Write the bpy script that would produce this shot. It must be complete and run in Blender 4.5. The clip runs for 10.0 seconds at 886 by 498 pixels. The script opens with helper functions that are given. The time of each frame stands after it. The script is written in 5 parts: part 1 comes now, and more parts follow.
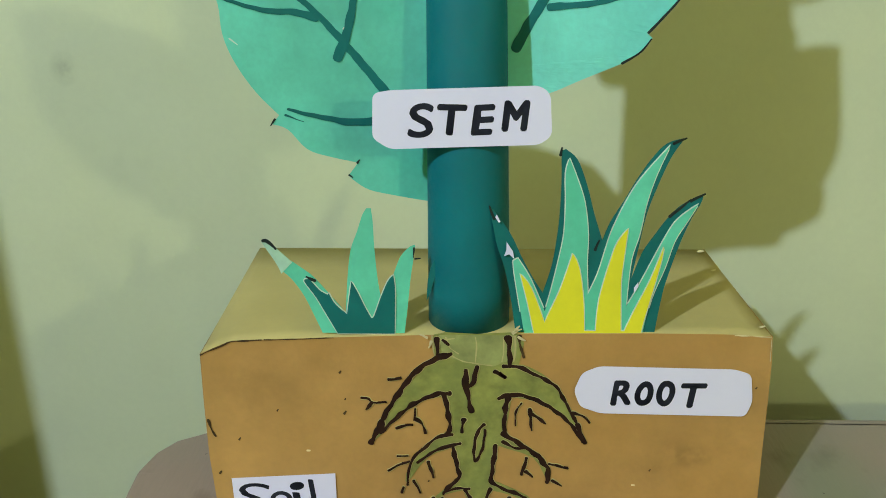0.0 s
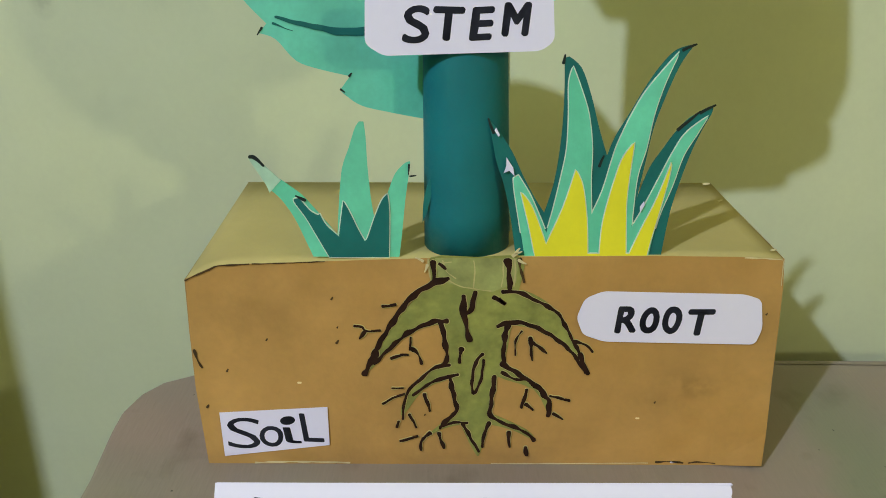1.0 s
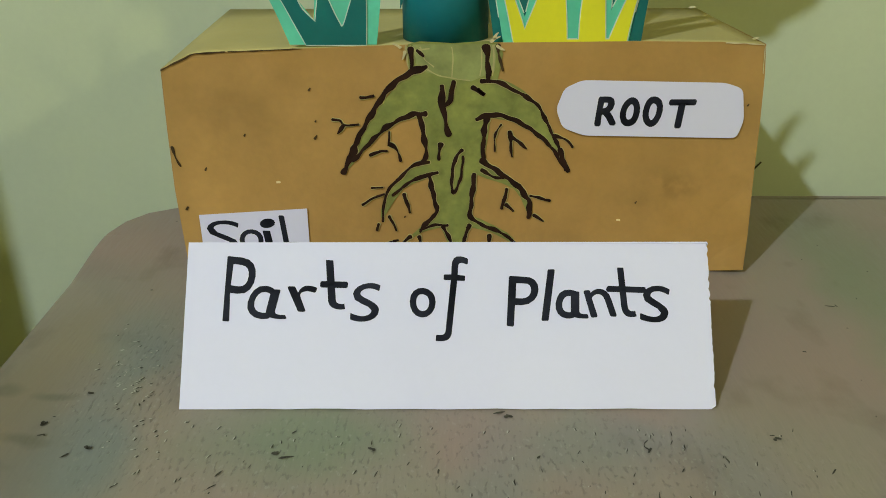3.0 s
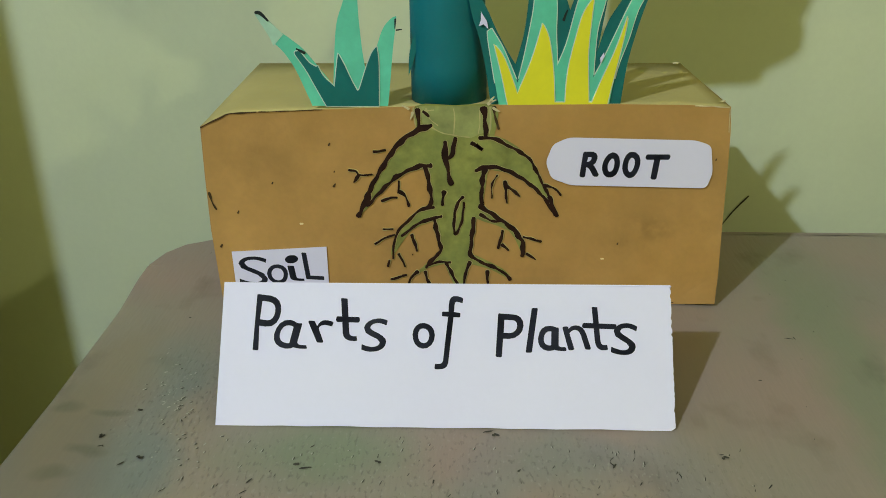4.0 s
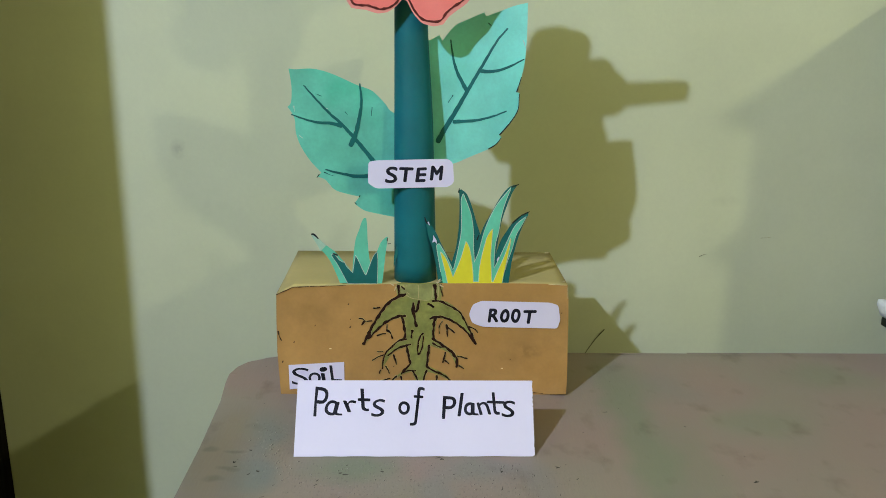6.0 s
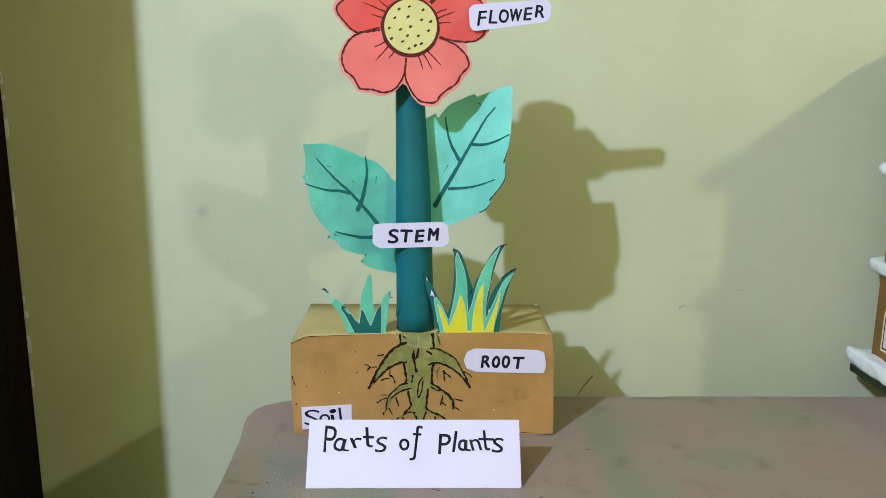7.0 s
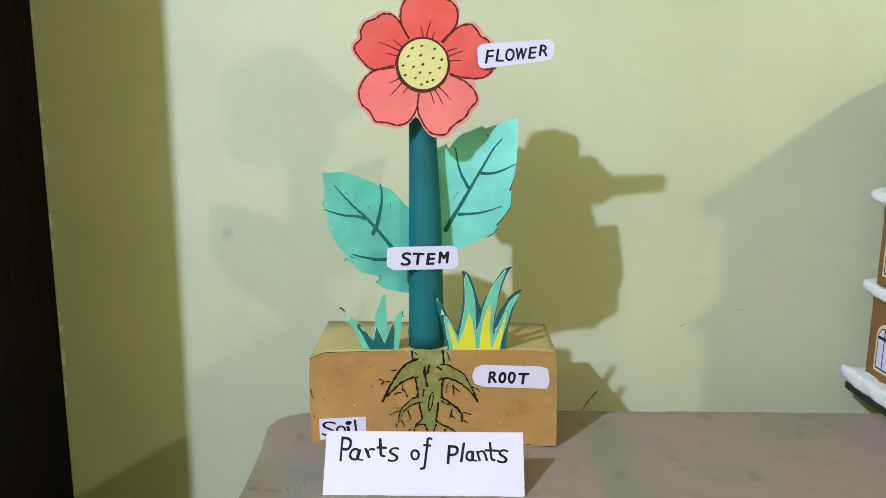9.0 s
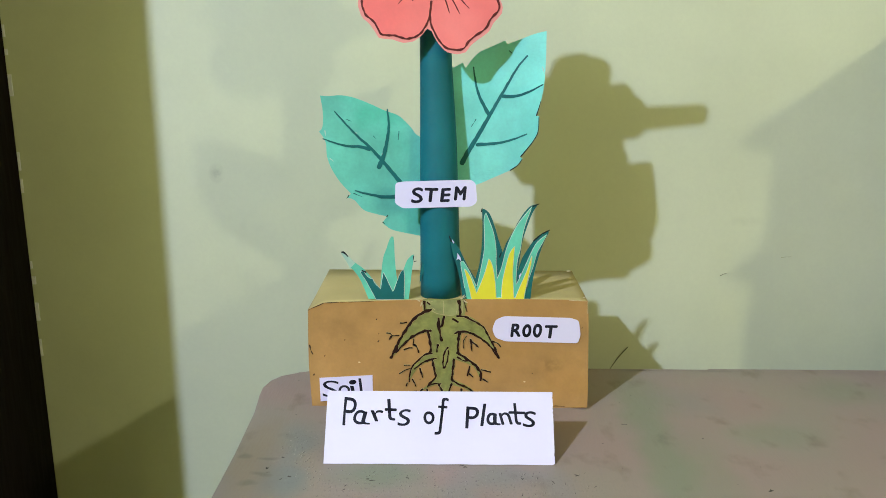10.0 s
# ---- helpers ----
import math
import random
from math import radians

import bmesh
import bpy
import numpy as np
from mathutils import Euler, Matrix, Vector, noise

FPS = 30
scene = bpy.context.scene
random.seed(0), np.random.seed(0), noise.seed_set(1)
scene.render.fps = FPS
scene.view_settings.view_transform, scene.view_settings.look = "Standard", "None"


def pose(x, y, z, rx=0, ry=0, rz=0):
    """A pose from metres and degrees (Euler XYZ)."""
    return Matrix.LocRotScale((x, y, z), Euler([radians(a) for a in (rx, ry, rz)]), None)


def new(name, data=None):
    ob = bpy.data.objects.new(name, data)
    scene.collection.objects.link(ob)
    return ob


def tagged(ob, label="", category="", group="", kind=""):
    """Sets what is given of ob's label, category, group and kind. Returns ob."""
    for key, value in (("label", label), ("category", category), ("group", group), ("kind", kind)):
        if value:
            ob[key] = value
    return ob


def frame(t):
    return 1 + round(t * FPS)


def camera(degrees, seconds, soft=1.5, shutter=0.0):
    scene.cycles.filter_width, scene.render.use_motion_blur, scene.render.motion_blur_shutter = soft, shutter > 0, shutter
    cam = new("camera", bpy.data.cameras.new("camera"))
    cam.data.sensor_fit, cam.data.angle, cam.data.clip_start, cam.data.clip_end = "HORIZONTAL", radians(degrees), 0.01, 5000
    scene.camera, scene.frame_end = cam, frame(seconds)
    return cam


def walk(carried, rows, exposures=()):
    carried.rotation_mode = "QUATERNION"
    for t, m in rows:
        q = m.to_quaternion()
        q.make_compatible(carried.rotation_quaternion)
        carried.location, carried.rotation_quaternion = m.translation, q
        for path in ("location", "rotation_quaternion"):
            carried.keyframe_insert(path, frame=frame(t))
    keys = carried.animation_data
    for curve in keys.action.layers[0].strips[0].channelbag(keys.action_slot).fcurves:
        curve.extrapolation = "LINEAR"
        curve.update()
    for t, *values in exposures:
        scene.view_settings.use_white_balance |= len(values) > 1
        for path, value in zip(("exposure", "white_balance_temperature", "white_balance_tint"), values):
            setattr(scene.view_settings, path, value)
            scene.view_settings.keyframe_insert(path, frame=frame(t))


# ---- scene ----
cam = camera(54.26, 10.0, soft=0.9)
PATH = [
    (0, -0.0501, -0.5417, 0.4465, 0.81, -21.65, -0.09),
    (0.2, -0.0485, -0.5411, 0.4346, 0.89, -22.04, -0.14),
    (0.3, -0.0502, -0.5389, 0.4274, 0.87, -22.42, -0.13),
    (0.4, -0.0532, -0.5445, 0.4147, 0.83, -22.22, -0.05),
    (0.5, -0.0523, -0.5434, 0.4123, 0.97, -22.54, -0.17),
    (0.7, -0.0499, -0.5448, 0.3933, 0.77, -21.99, 0.05),
    (0.9, -0.0519, -0.5342, 0.3974, 0.46, -22.50, -0.08),
    (1, -0.0520, -0.5320, 0.3949, 0.39, -22.62, -0.03),
    (1.2, -0.0507, -0.5301, 0.3896, 0.37, -22.59, -0.07),
    (1.4, -0.0505, -0.5321, 0.3797, 0.15, -23.05, 0.06),
    (1.5, -0.0493, -0.5349, 0.3701, 0.17, -23.39, -0.08),
    (1.7, -0.0502, -0.5408, 0.3559, -0.07, -23.50, -0.23),
    (1.9, -0.0489, -0.5461, 0.3417, -0.33, -24.34, -0.44),
    (2, -0.0462, -0.5492, 0.3351, -0.20, -24.52, -0.38),
    (2.2, -0.0437, -0.5594, 0.3152, 0.00, -24.46, -0.35),
    (2.4, -0.0432, -0.5691, 0.2958, 0.24, -24.46, -0.38),
    (2.5, -0.0433, -0.5712, 0.2893, 0.36, -24.63, -0.40),
    (2.7, -0.0407, -0.5712, 0.2802, 0.39, -24.67, -0.30),
    (3.8, -0.0236, -0.6244, 0.3185, 1.76, -24.29, -0.39),
    (4, -0.0175, -0.6404, 0.3364, 2.37, -24.20, -0.53),
    (4.1, -0.0019, -0.6548, 0.3423, 3.29, -23.80, -0.63),
    (4.2, 0.0066, -0.6732, 0.3446, 2.80, -24.17, -0.35),
    (4.3, 0.0050, -0.6898, 0.3537, 2.52, -24.57, -0.83),
    (4.4, 0.0056, -0.7167, 0.3690, 2.13, -23.68, -0.63),
    (4.5, 0.0081, -0.7578, 0.3885, 1.63, -22.67, -0.10),
    (4.6, 0.0019, -0.8016, 0.4070, 1.01, -22.07, 0.01),
    (4.7, -0.0052, -0.8351, 0.4249, -0.10, -21.06, 0.21),
    (4.8, -0.0055, -0.8645, 0.4364, -0.17, -19.69, 0.23),
    (5, -0.0078, -0.9087, 0.4472, -0.15, -18.47, 0.67),
    (5.2, -0.0150, -0.9486, 0.4656, -0.40, -17.61, 0.57),
    (5.3, -0.0179, -0.9660, 0.4793, -0.50, -17.07, 0.61),
    (5.5, -0.0264, -1.0064, 0.4880, -0.99, -16.54, 0.72),
    (5.7, -0.0328, -1.0621, 0.5190, -1.73, -16.55, 0.94),
    (6.8, -0.0242, -1.2420, 0.5702, -0.85, -13.77, 0.54),
    (6.9, -0.0187, -1.2525, 0.5789, -0.85, -13.48, 0.46),
    (7, -0.0110, -1.2712, 0.5868, -0.63, -12.71, 0.36),
    (7.2, -0.0048, -1.2990, 0.5980, -0.42, -11.98, 0.38),
    (7.3, 0.0003, -1.3168, 0.6058, 0.06, -11.93, 0.34),
    (7.5, 0.0013, -1.3490, 0.6190, 1.03, -11.82, 0.27),
    (7.7, 0.0055, -1.3639, 0.6211, 1.75, -12.00, 0.01),
    (7.9, 0.0127, -1.3708, 0.6207, 1.78, -11.87, 0.21),
    (8, 0.0094, -1.3694, 0.6219, 1.63, -11.85, 0.02),
    (8.2, 0.0068, -1.3670, 0.6243, 1.47, -11.85, 0.09),
    (8.5, 0.0071, -1.3626, 0.6219, 1.05, -11.37, 0.16),
    (8.7, 0.0020, -1.3578, 0.6219, 0.60, -11.59, 0.17),
    (9, 0.0002, -1.3508, 0.6219, 0.55, -11.94, 0.36),
    (9.2, 0.0105, -1.3439, 0.6260, 0.67, -11.81, 0.49),
    (9.4, 0.0206, -1.3315, 0.6200, 1.13, -12.03, 0.23),
    (9.5, 0.0212, -1.3242, 0.6117, 1.25, -12.09, -0.05),
    (9.6, 0.0264, -1.3177, 0.6123, 1.57, -12.19, -0.13),
    (9.7, 0.0150, -1.3027, 0.6038, 1.22, -12.10, -0.08),
    (9.8, 0.0034, -1.2782, 0.5776, 1.08, -12.71, -0.14),
    (9.9, -0.0089, -1.2343, 0.5601, 1.22, -13.78, 0.04),
    (10, -0.0187, -1.1888, 0.5448, 0.81, -14.28, 0.13),
]
walk(cam, [(t, pose(*place) @ pose(0, 0, 0, pitch) @ pose(0, 0, 0, 0, 0, roll)) for t, place, pitch, roll in
           [(t, (x, y, z, 90, 0, yaw), pitch, roll) for t, x, y, z, yaw, pitch, roll in PATH]],
     exposures=[(0.0, 0.0, 6450, -5), (0.5, 0.03, 6450, 4), (1.0, -0.06, 6600, 2), (2.0, -0.11, 6750, -1), (2.5, -0.24, 6750, -5), (4.5, -0.19, 6450, -3), (5.0, -0.13, 6300, 3), (5.5, -0.19, 6200, 8), (7.0, 0.08, 5950, 11), (7.5, 0.20, 6030, 13), (8.0, 0.28, 6000, 14), (9.5, 0.20, 6050, 12), (10.0, 0.21, 6000, 13)])

# ---- light: a small cool LED bulb high on the room's near side, a weaker lamp on the other ----
world = bpy.data.worlds.new("world")
world.use_nodes = True
world.node_tree.nodes["Background"].inputs[0].default_value = (0.9, 0.95, 0.8, 1)
world.node_tree.nodes["Background"].inputs[1].default_value = 0.0
scene.world = world


def bulb(name, place, watts, colour, radius):
    lamp = bpy.data.lights.new(name, "POINT")
    lamp.energy, lamp.color, lamp.shadow_soft_size = watts, colour, radius
    new(name, lamp).location = place


bulb("led_bulb_light", (-1.69, -2.35, 2.35), 447, (0.60, 0.68, 0.905), 0.04)
bulb("second_lamp_light", (1.83, -2.2, 1.22), 61, (1.0, 0.96, 0.55), 0.05)


# ---- materials ----
def material(name, colour, rough=0.8, vary=0.12, scale=6.0, fine=90.0, bump=0.15, second=None, second_amount=0.0, stretch=(1, 1, 1), coat=0.0, through_light=0.0, per_object=0.0, gloss=0.35, smudges=()):
    """Paint, paper or board: colour broken at two scales, with fine relief. Scales are cycles a metre."""
    m = bpy.data.materials.new(name)
    m.use_nodes = True
    nt = m.node_tree
    bsdf = nt.nodes["Principled BSDF"]
    co = nt.nodes.new("ShaderNodeTexCoord")
    mp = nt.nodes.new("ShaderNodeMapping")
    mp.inputs["Scale"].default_value = stretch
    nt.links.new(co.outputs["Object"], mp.inputs[0])

    def cloud(s, detail, rough_noise=0.55):
        n = nt.nodes.new("ShaderNodeTexNoise")
        n.inputs["Scale"].default_value, n.inputs["Detail"].default_value, n.inputs["Roughness"].default_value = s, detail, rough_noise
        nt.links.new(mp.outputs[0], n.inputs["Vector"])
        return n.outputs["Fac"]

    def mix(kind, fac, a, b):
        x = nt.nodes.new("ShaderNodeMix")
        x.data_type, x.blend_type = "RGBA", kind
        for sock, v in ((0, fac), (6, a), (7, b)):
            if isinstance(v, bpy.types.NodeSocket):
                nt.links.new(v, x.inputs[sock])
            else:
                x.inputs[sock].default_value = v
        return x.outputs[2]

    def ramp(sock, lo, hi, a, b):
        r = nt.nodes.new("ShaderNodeMapRange")
        r.inputs[1].default_value, r.inputs[2].default_value, r.inputs[3].default_value, r.inputs[4].default_value = lo, hi, a, b
        nt.links.new(sock, r.inputs[0])
        return r.outputs[0]

    big, small = cloud(scale, 4.0), cloud(fine, 3.0)
    c = (*colour, 1)
    dark = (*[v * (1 - vary * 1.6) for v in colour], 1)
    light = (*[min(0.95, v * (1 + vary)) for v in colour], 1)
    col = mix("MIX", ramp(big, 0.3, 0.7, 0, 1), dark, light)
    if second:
        col = mix("MIX", ramp(cloud(scale * 0.55, 3.0), 0.47, 0.66, 0, second_amount), col, (*second, 1))
    col = mix("MULTIPLY", ramp(small, 0.35, 0.65, vary, 0), col, (*[v * 0.55 for v in (1, 1, 1)], 1))
    for x, z, rx, rz, amount in smudges:
        place = nt.nodes.new("ShaderNodeMapping")
        place.inputs["Scale"].default_value, place.inputs["Location"].default_value = (1 / rx, 0, 1 / rz), (-x / rx, 0, -z / rz)
        nt.links.new(co.outputs["Object"], place.inputs[0])
        far = nt.nodes.new("ShaderNodeVectorMath")
        far.operation = "LENGTH"
        nt.links.new(place.outputs[0], far.inputs[0])
        blot = nt.nodes.new("ShaderNodeMath")
        blot.operation = "MULTIPLY"
        nt.links.new(ramp(far.outputs["Value"], 0.1, 1.0, amount, 0), blot.inputs[0])
        nt.links.new(ramp(cloud(70, 3.0), 0.40, 0.60, 0.2, 1), blot.inputs[1])
        col = mix("MIX", blot.outputs[0], col, (*[v * 0.5 for v in colour], 1))
    if per_object:
        info = nt.nodes.new("ShaderNodeObjectInfo")
        col = mix("MULTIPLY", ramp(info.outputs["Random"], 0, 1, 0, per_object), col, (0.6, 0.6, 0.6, 1))
    nt.links.new(col, bsdf.inputs["Base Color"])
    bsdf.inputs["Roughness"].default_value = rough
    nt.links.new(ramp(small, 0.3, 0.7, rough - 0.08, min(1, rough + 0.08)), bsdf.inputs["Roughness"])
    bsdf.inputs["Coat Weight"].default_value = coat
    bsdf.inputs["Specular IOR Level"].default_value = gloss
    if bump:
        b = nt.nodes.new("ShaderNodeBump")
        b.inputs["Strength"].default_value, b.inputs["Distance"].default_value = bump, 0.002
        nt.links.new(small, b.inputs["Height"])
        nt.links.new(b.outputs[0], bsdf.inputs["Normal"])
    if through_light:
        tr = nt.nodes.new("ShaderNodeBsdfTranslucent")
        nt.links.new(col, tr.inputs["Color"])
        ms = nt.nodes.new("ShaderNodeMixShader")
        ms.inputs[0].default_value = through_light
        nt.links.new(bsdf.outputs[0], ms.inputs[1])
        nt.links.new(tr.outputs[0], ms.inputs[2])
        nt.links.new(ms.outputs[0], nt.nodes["Material Output"].inputs[0])
    return m


WALL = material("wall_paint", (0.62, 0.645, 0.45), 0.75, 0.05, 3.0, 140, 0.10, (0.57, 0.59, 0.40), 0.35,
                smudges=((-0.442, 0.296, 0.016, 0.020, 0.5), (-0.40, 0.20, 0.06, 0.05, 0.10), (0.363, 0.595, 0.03, 0.02, 0.12), (0.50, 0.214, 0.035, 0.012, 0.18), (0.30, 0.02, 0.05, 0.03, 0.10), (-0.47, 0.62, 0.05, 0.08, 0.08), (0.62, 0.30, 0.04, 0.09, 0.08)))
# OCHRE, CEILING, FLOOR: unseen surfaces, toned to colour and limit the bounced light
OCHRE = material("ochre_bounce_paint", (0.24, 0.205, 0.040), 0.8, 0.06, 3.0, 120)
CEILING = material("ceiling_paint", (0.36, 0.34, 0.10), 0.85, 0.05, 2.0, 80)
FLOOR = material("dim_bounce_floor", (0.095, 0.082, 0.062), 0.6, 0.2, 3.0, 60)
TABLE_WOOD = material("table_wood", (0.20, 0.12, 0.07), 0.6, 0.2, 6.0, 80, 0.3, stretch=(1, 1, 0.1))
PIT = material("table_pit", (0.055, 0.048, 0.036), 0.9, 0.3, 60, 200)
PIT_PALE = material("chip_and_lit_rim", (0.47, 0.45, 0.40), 0.8, 0.2, 60, 200)
CUPBOARD = material("dark_cupboard_wood", (0.007, 0.003, 0.0025), 0.7, 0.3, 5.0, 90, 0.3, stretch=(1, 1, 0.12), gloss=0.12)
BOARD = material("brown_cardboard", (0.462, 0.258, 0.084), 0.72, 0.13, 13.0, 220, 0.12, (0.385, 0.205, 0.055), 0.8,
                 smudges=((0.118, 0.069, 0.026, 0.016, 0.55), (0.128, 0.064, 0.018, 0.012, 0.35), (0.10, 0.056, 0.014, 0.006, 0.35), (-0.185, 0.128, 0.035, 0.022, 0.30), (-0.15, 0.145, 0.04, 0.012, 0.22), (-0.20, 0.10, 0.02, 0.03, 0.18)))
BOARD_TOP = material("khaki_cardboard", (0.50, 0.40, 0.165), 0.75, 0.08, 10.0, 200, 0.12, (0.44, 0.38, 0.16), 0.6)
SCUFF = material("scuffed_brown_board", (0.075, 0.040, 0.014), 0.85, 0.3, 60, 300, 0.1)
BOARD_RAW = material("torn_board_edge", (0.66, 0.56, 0.34), 0.9, 0.15, 40, 300, 0.3)
STEM_PAPER = material("teal_chart_paper", (0.006, 0.145, 0.180), 0.62, 0.12, 9.0, 260, 0.08, (0.006, 0.128, 0.148), 0.6)
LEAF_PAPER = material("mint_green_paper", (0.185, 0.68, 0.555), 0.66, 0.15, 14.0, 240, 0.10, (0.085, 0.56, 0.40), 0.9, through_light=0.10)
# high-side leaf: same mint, lightened to carry the lamp's sheen in its colour
LEAF_SHEEN = material("sheen_mint_paper", (0.30, 0.86, 0.755), 0.62, 0.11, 12.0, 240, 0.10, (0.225, 0.78, 0.67), 0.7, through_light=0.22)
GRASS_PAPER = material("mint_grass_paper", (0.150, 0.600, 0.430), 0.66, 0.13, 22.0, 240, 0.10, (0.105, 0.50, 0.33), 0.8)
PALE_TIP = material("faded_mint_paper", (0.42, 0.62, 0.50), 0.7, 0.12, 40.0, 240, 0.10)
VEIN_PAPER = material("dark_teal_paper", (0.008, 0.135, 0.135), 0.6, 0.12, 20, 260, 0.08)
YELLOW_PAPER = material("yellow_paper", (0.76, 0.69, 0.03), 0.65, 0.05, 15, 260, 0.08)
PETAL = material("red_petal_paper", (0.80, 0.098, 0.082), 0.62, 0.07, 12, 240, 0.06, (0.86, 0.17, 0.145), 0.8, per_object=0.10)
# the two lower petals: their brighter light is put into the red itself
PETAL_LIT = material("lit_petal_paper", (0.86, 0.185, 0.170), 0.62, 0.06, 12, 240, 0.06, (0.90, 0.25, 0.225), 0.8, per_object=0.08)
PETAL_RIM = material("pale_pink_paper", (0.82, 0.30, 0.27), 0.66, 0.05, 12, 240, 0.06)
DISC = material("pale_yellow_paper", (0.74, 0.67, 0.28), 0.66, 0.05, 18, 240, 0.06)
MAROON = material("maroon_marker", (0.11, 0.012, 0.010), 0.5, 0.25, 60, 300, 0.0)
DOT = material("olive_brown_marker", (0.055, 0.050, 0.012), 0.5, 0.25, 60, 300, 0.0)
ROOT_PAPER = material("olive_green_paper", (0.275, 0.278, 0.074), 0.72, 0.24, 55, 260, 0.12, (0.215, 0.232, 0.066), 0.9)
ROOT_FOOT = material("pale_olive_paper", (0.30, 0.31, 0.115), 0.75, 0.2, 50, 260, 0.12)
ROOT_PALE = material("pale_root_edge", (0.47, 0.40, 0.18), 0.75, 0.16, 40, 260, 0.1)
ROOT_INK = material("dark_brown_marker", (0.028, 0.012, 0.008), 0.85, 0.3, 60, 300, 0.0, gloss=0.12)
EDGE_PAPER = material("pale_paper_edge", (0.62, 0.70, 0.62), 0.8, 0.15, 30, 260, 0.1)
WHITE_CARD = material("white_card", (0.745, 0.695, 0.945), 0.6, 0.02, 6, 200, 0.05)
BLACK_INK = material("black_marker", (0.022, 0.022, 0.036), 0.8, 0.4, 40, 300, 0.0, gloss=0.08)
BLACK_TIP = material("blackened_tip", (0.012, 0.022, 0.022), 0.6, 0.3, 40, 300, 0.0)
SNOW = material("cotton_snow", (0.83, 0.84, 0.86), 0.9, 0.04, 60, 300, 0.6)
HOUSE_BOARD = material("house_cardboard", (0.235, 0.120, 0.028), 0.7, 0.1, 10, 200, 0.1)
HOUSE_GREEN = material("house_green_paper", (0.075, 0.10, 0.035), 0.7, 0.1, 10, 200, 0.1)
HOUSE_BASE = material("dark_green_base", (0.022, 0.032, 0.015), 0.8, 0.2, 20, 200, 0.2)
CREAM = material("cream_paper", (0.80, 0.66, 0.40), 0.7, 0.05, 20, 240, 0.05)


def table_paint():
    """Old paint rubbed through in pink, green and beige patches, with streaky grain and small pits."""
    m = bpy.data.materials.new("worn_table_paint")
    m.use_nodes = True
    nt = m.node_tree
    bsdf = nt.nodes["Principled BSDF"]
    co = nt.nodes.new("ShaderNodeTexCoord")

    def mapped(scale, place=(0, 0, 0)):
        mp = nt.nodes.new("ShaderNodeMapping")
        mp.inputs["Scale"].default_value, mp.inputs["Location"].default_value = scale, place
        nt.links.new(co.outputs["Object"], mp.inputs[0])
        return mp.outputs[0]

    def cloud(scale, detail=3.0, place=(0, 0, 0)):
        n = nt.nodes.new("ShaderNodeTexNoise")
        n.inputs["Scale"].default_value, n.inputs["Detail"].default_value = 1.0, detail
        nt.links.new(mapped(scale, place), n.inputs["Vector"])
        return n.outputs["Fac"]

    def ramp(sock, lo, hi, a, b):
        r = nt.nodes.new("ShaderNodeMapRange")
        r.inputs[1].default_value, r.inputs[2].default_value, r.inputs[3].default_value, r.inputs[4].default_value = lo, hi, a, b
        nt.links.new(sock, r.inputs[0])
        return r.outputs[0]

    def mix(kind, fac, a, b):
        x = nt.nodes.new("ShaderNodeMix")
        x.data_type, x.blend_type = "RGBA", kind
        nt.links.new(fac, x.inputs[0])
        for sock, v in ((6, a), (7, b)):
            if isinstance(v, bpy.types.NodeSocket):
                nt.links.new(v, x.inputs[sock])
            else:
                x.inputs[sock].default_value = (*v, 1)
        return x.outputs[2]

    col = mix("MIX", ramp(cloud((5, 4, 1)), 0.40, 0.60, 0, 1), (0.290, 0.242, 0.200), (0.306, 0.230, 0.202))
    OLD_GREEN, OLD_PINK, OLD_GREY = (0.190, 0.226, 0.146), (0.318, 0.222, 0.200), (0.222, 0.222, 0.200)
    wander = nt.nodes.new("ShaderNodeTexNoise")
    wander.inputs["Scale"].default_value, wander.inputs["Detail"].default_value = 14.0, 3.0
    nt.links.new(co.outputs["Object"], wander.inputs["Vector"])
    bent = nt.nodes.new("ShaderNodeVectorMath")
    bent.operation = "MULTIPLY_ADD"
    bent.inputs[1].default_value, bent.inputs[2].default_value = (0.05, 0.05, 0), (-0.025, -0.025, 0)
    nt.links.new(wander.outputs["Color"], bent.inputs[0])
    moved = nt.nodes.new("ShaderNodeVectorMath")
    nt.links.new(bent.outputs[0], moved.inputs[0])
    nt.links.new(co.outputs["Object"], moved.inputs[1])

    def patch(x, y, rx, ry, tint, amount):
        """A patch of another tone, mostly an older coat worn through, with a wandering rim."""
        nonlocal col
        mp = nt.nodes.new("ShaderNodeMapping")
        mp.inputs["Scale"].default_value = (1 / rx, 1 / ry, 0)
        mp.inputs["Location"].default_value = (-x / rx, -y / ry, 0)
        nt.links.new(moved.outputs[0], mp.inputs[0])
        far = nt.nodes.new("ShaderNodeVectorMath")
        far.operation = "LENGTH"
        nt.links.new(mp.outputs[0], far.inputs[0])
        col = mix("MIX", ramp(far.outputs["Value"], 0.45, 1.35, amount, 0), col, tint)

    patch(-0.113, -0.205, 0.055, 0.030, OLD_GREEN, 0.75)
    patch(-0.233, -0.108, 0.030, 0.050, OLD_GREY, 0.80)
    patch(0.030, -0.204, 0.040, 0.030, OLD_GREY, 0.60)
    patch(-0.030, -0.206, 0.030, 0.028, OLD_PINK, 0.80)
    patch(0.075, -0.199, 0.030, 0.040, OLD_PINK, 0.50)
    patch(-0.288, 0.053, 0.050, 0.050, OLD_PINK, 0.70)
    patch(-0.254, -0.178, 0.030, 0.050, OLD_PINK, 0.50)
    patch(-0.228, -0.228, 0.035, 0.035, OLD_GREY, 0.80)
    patch(0.383, 0.010, 0.060, 0.050, OLD_PINK, 0.50)
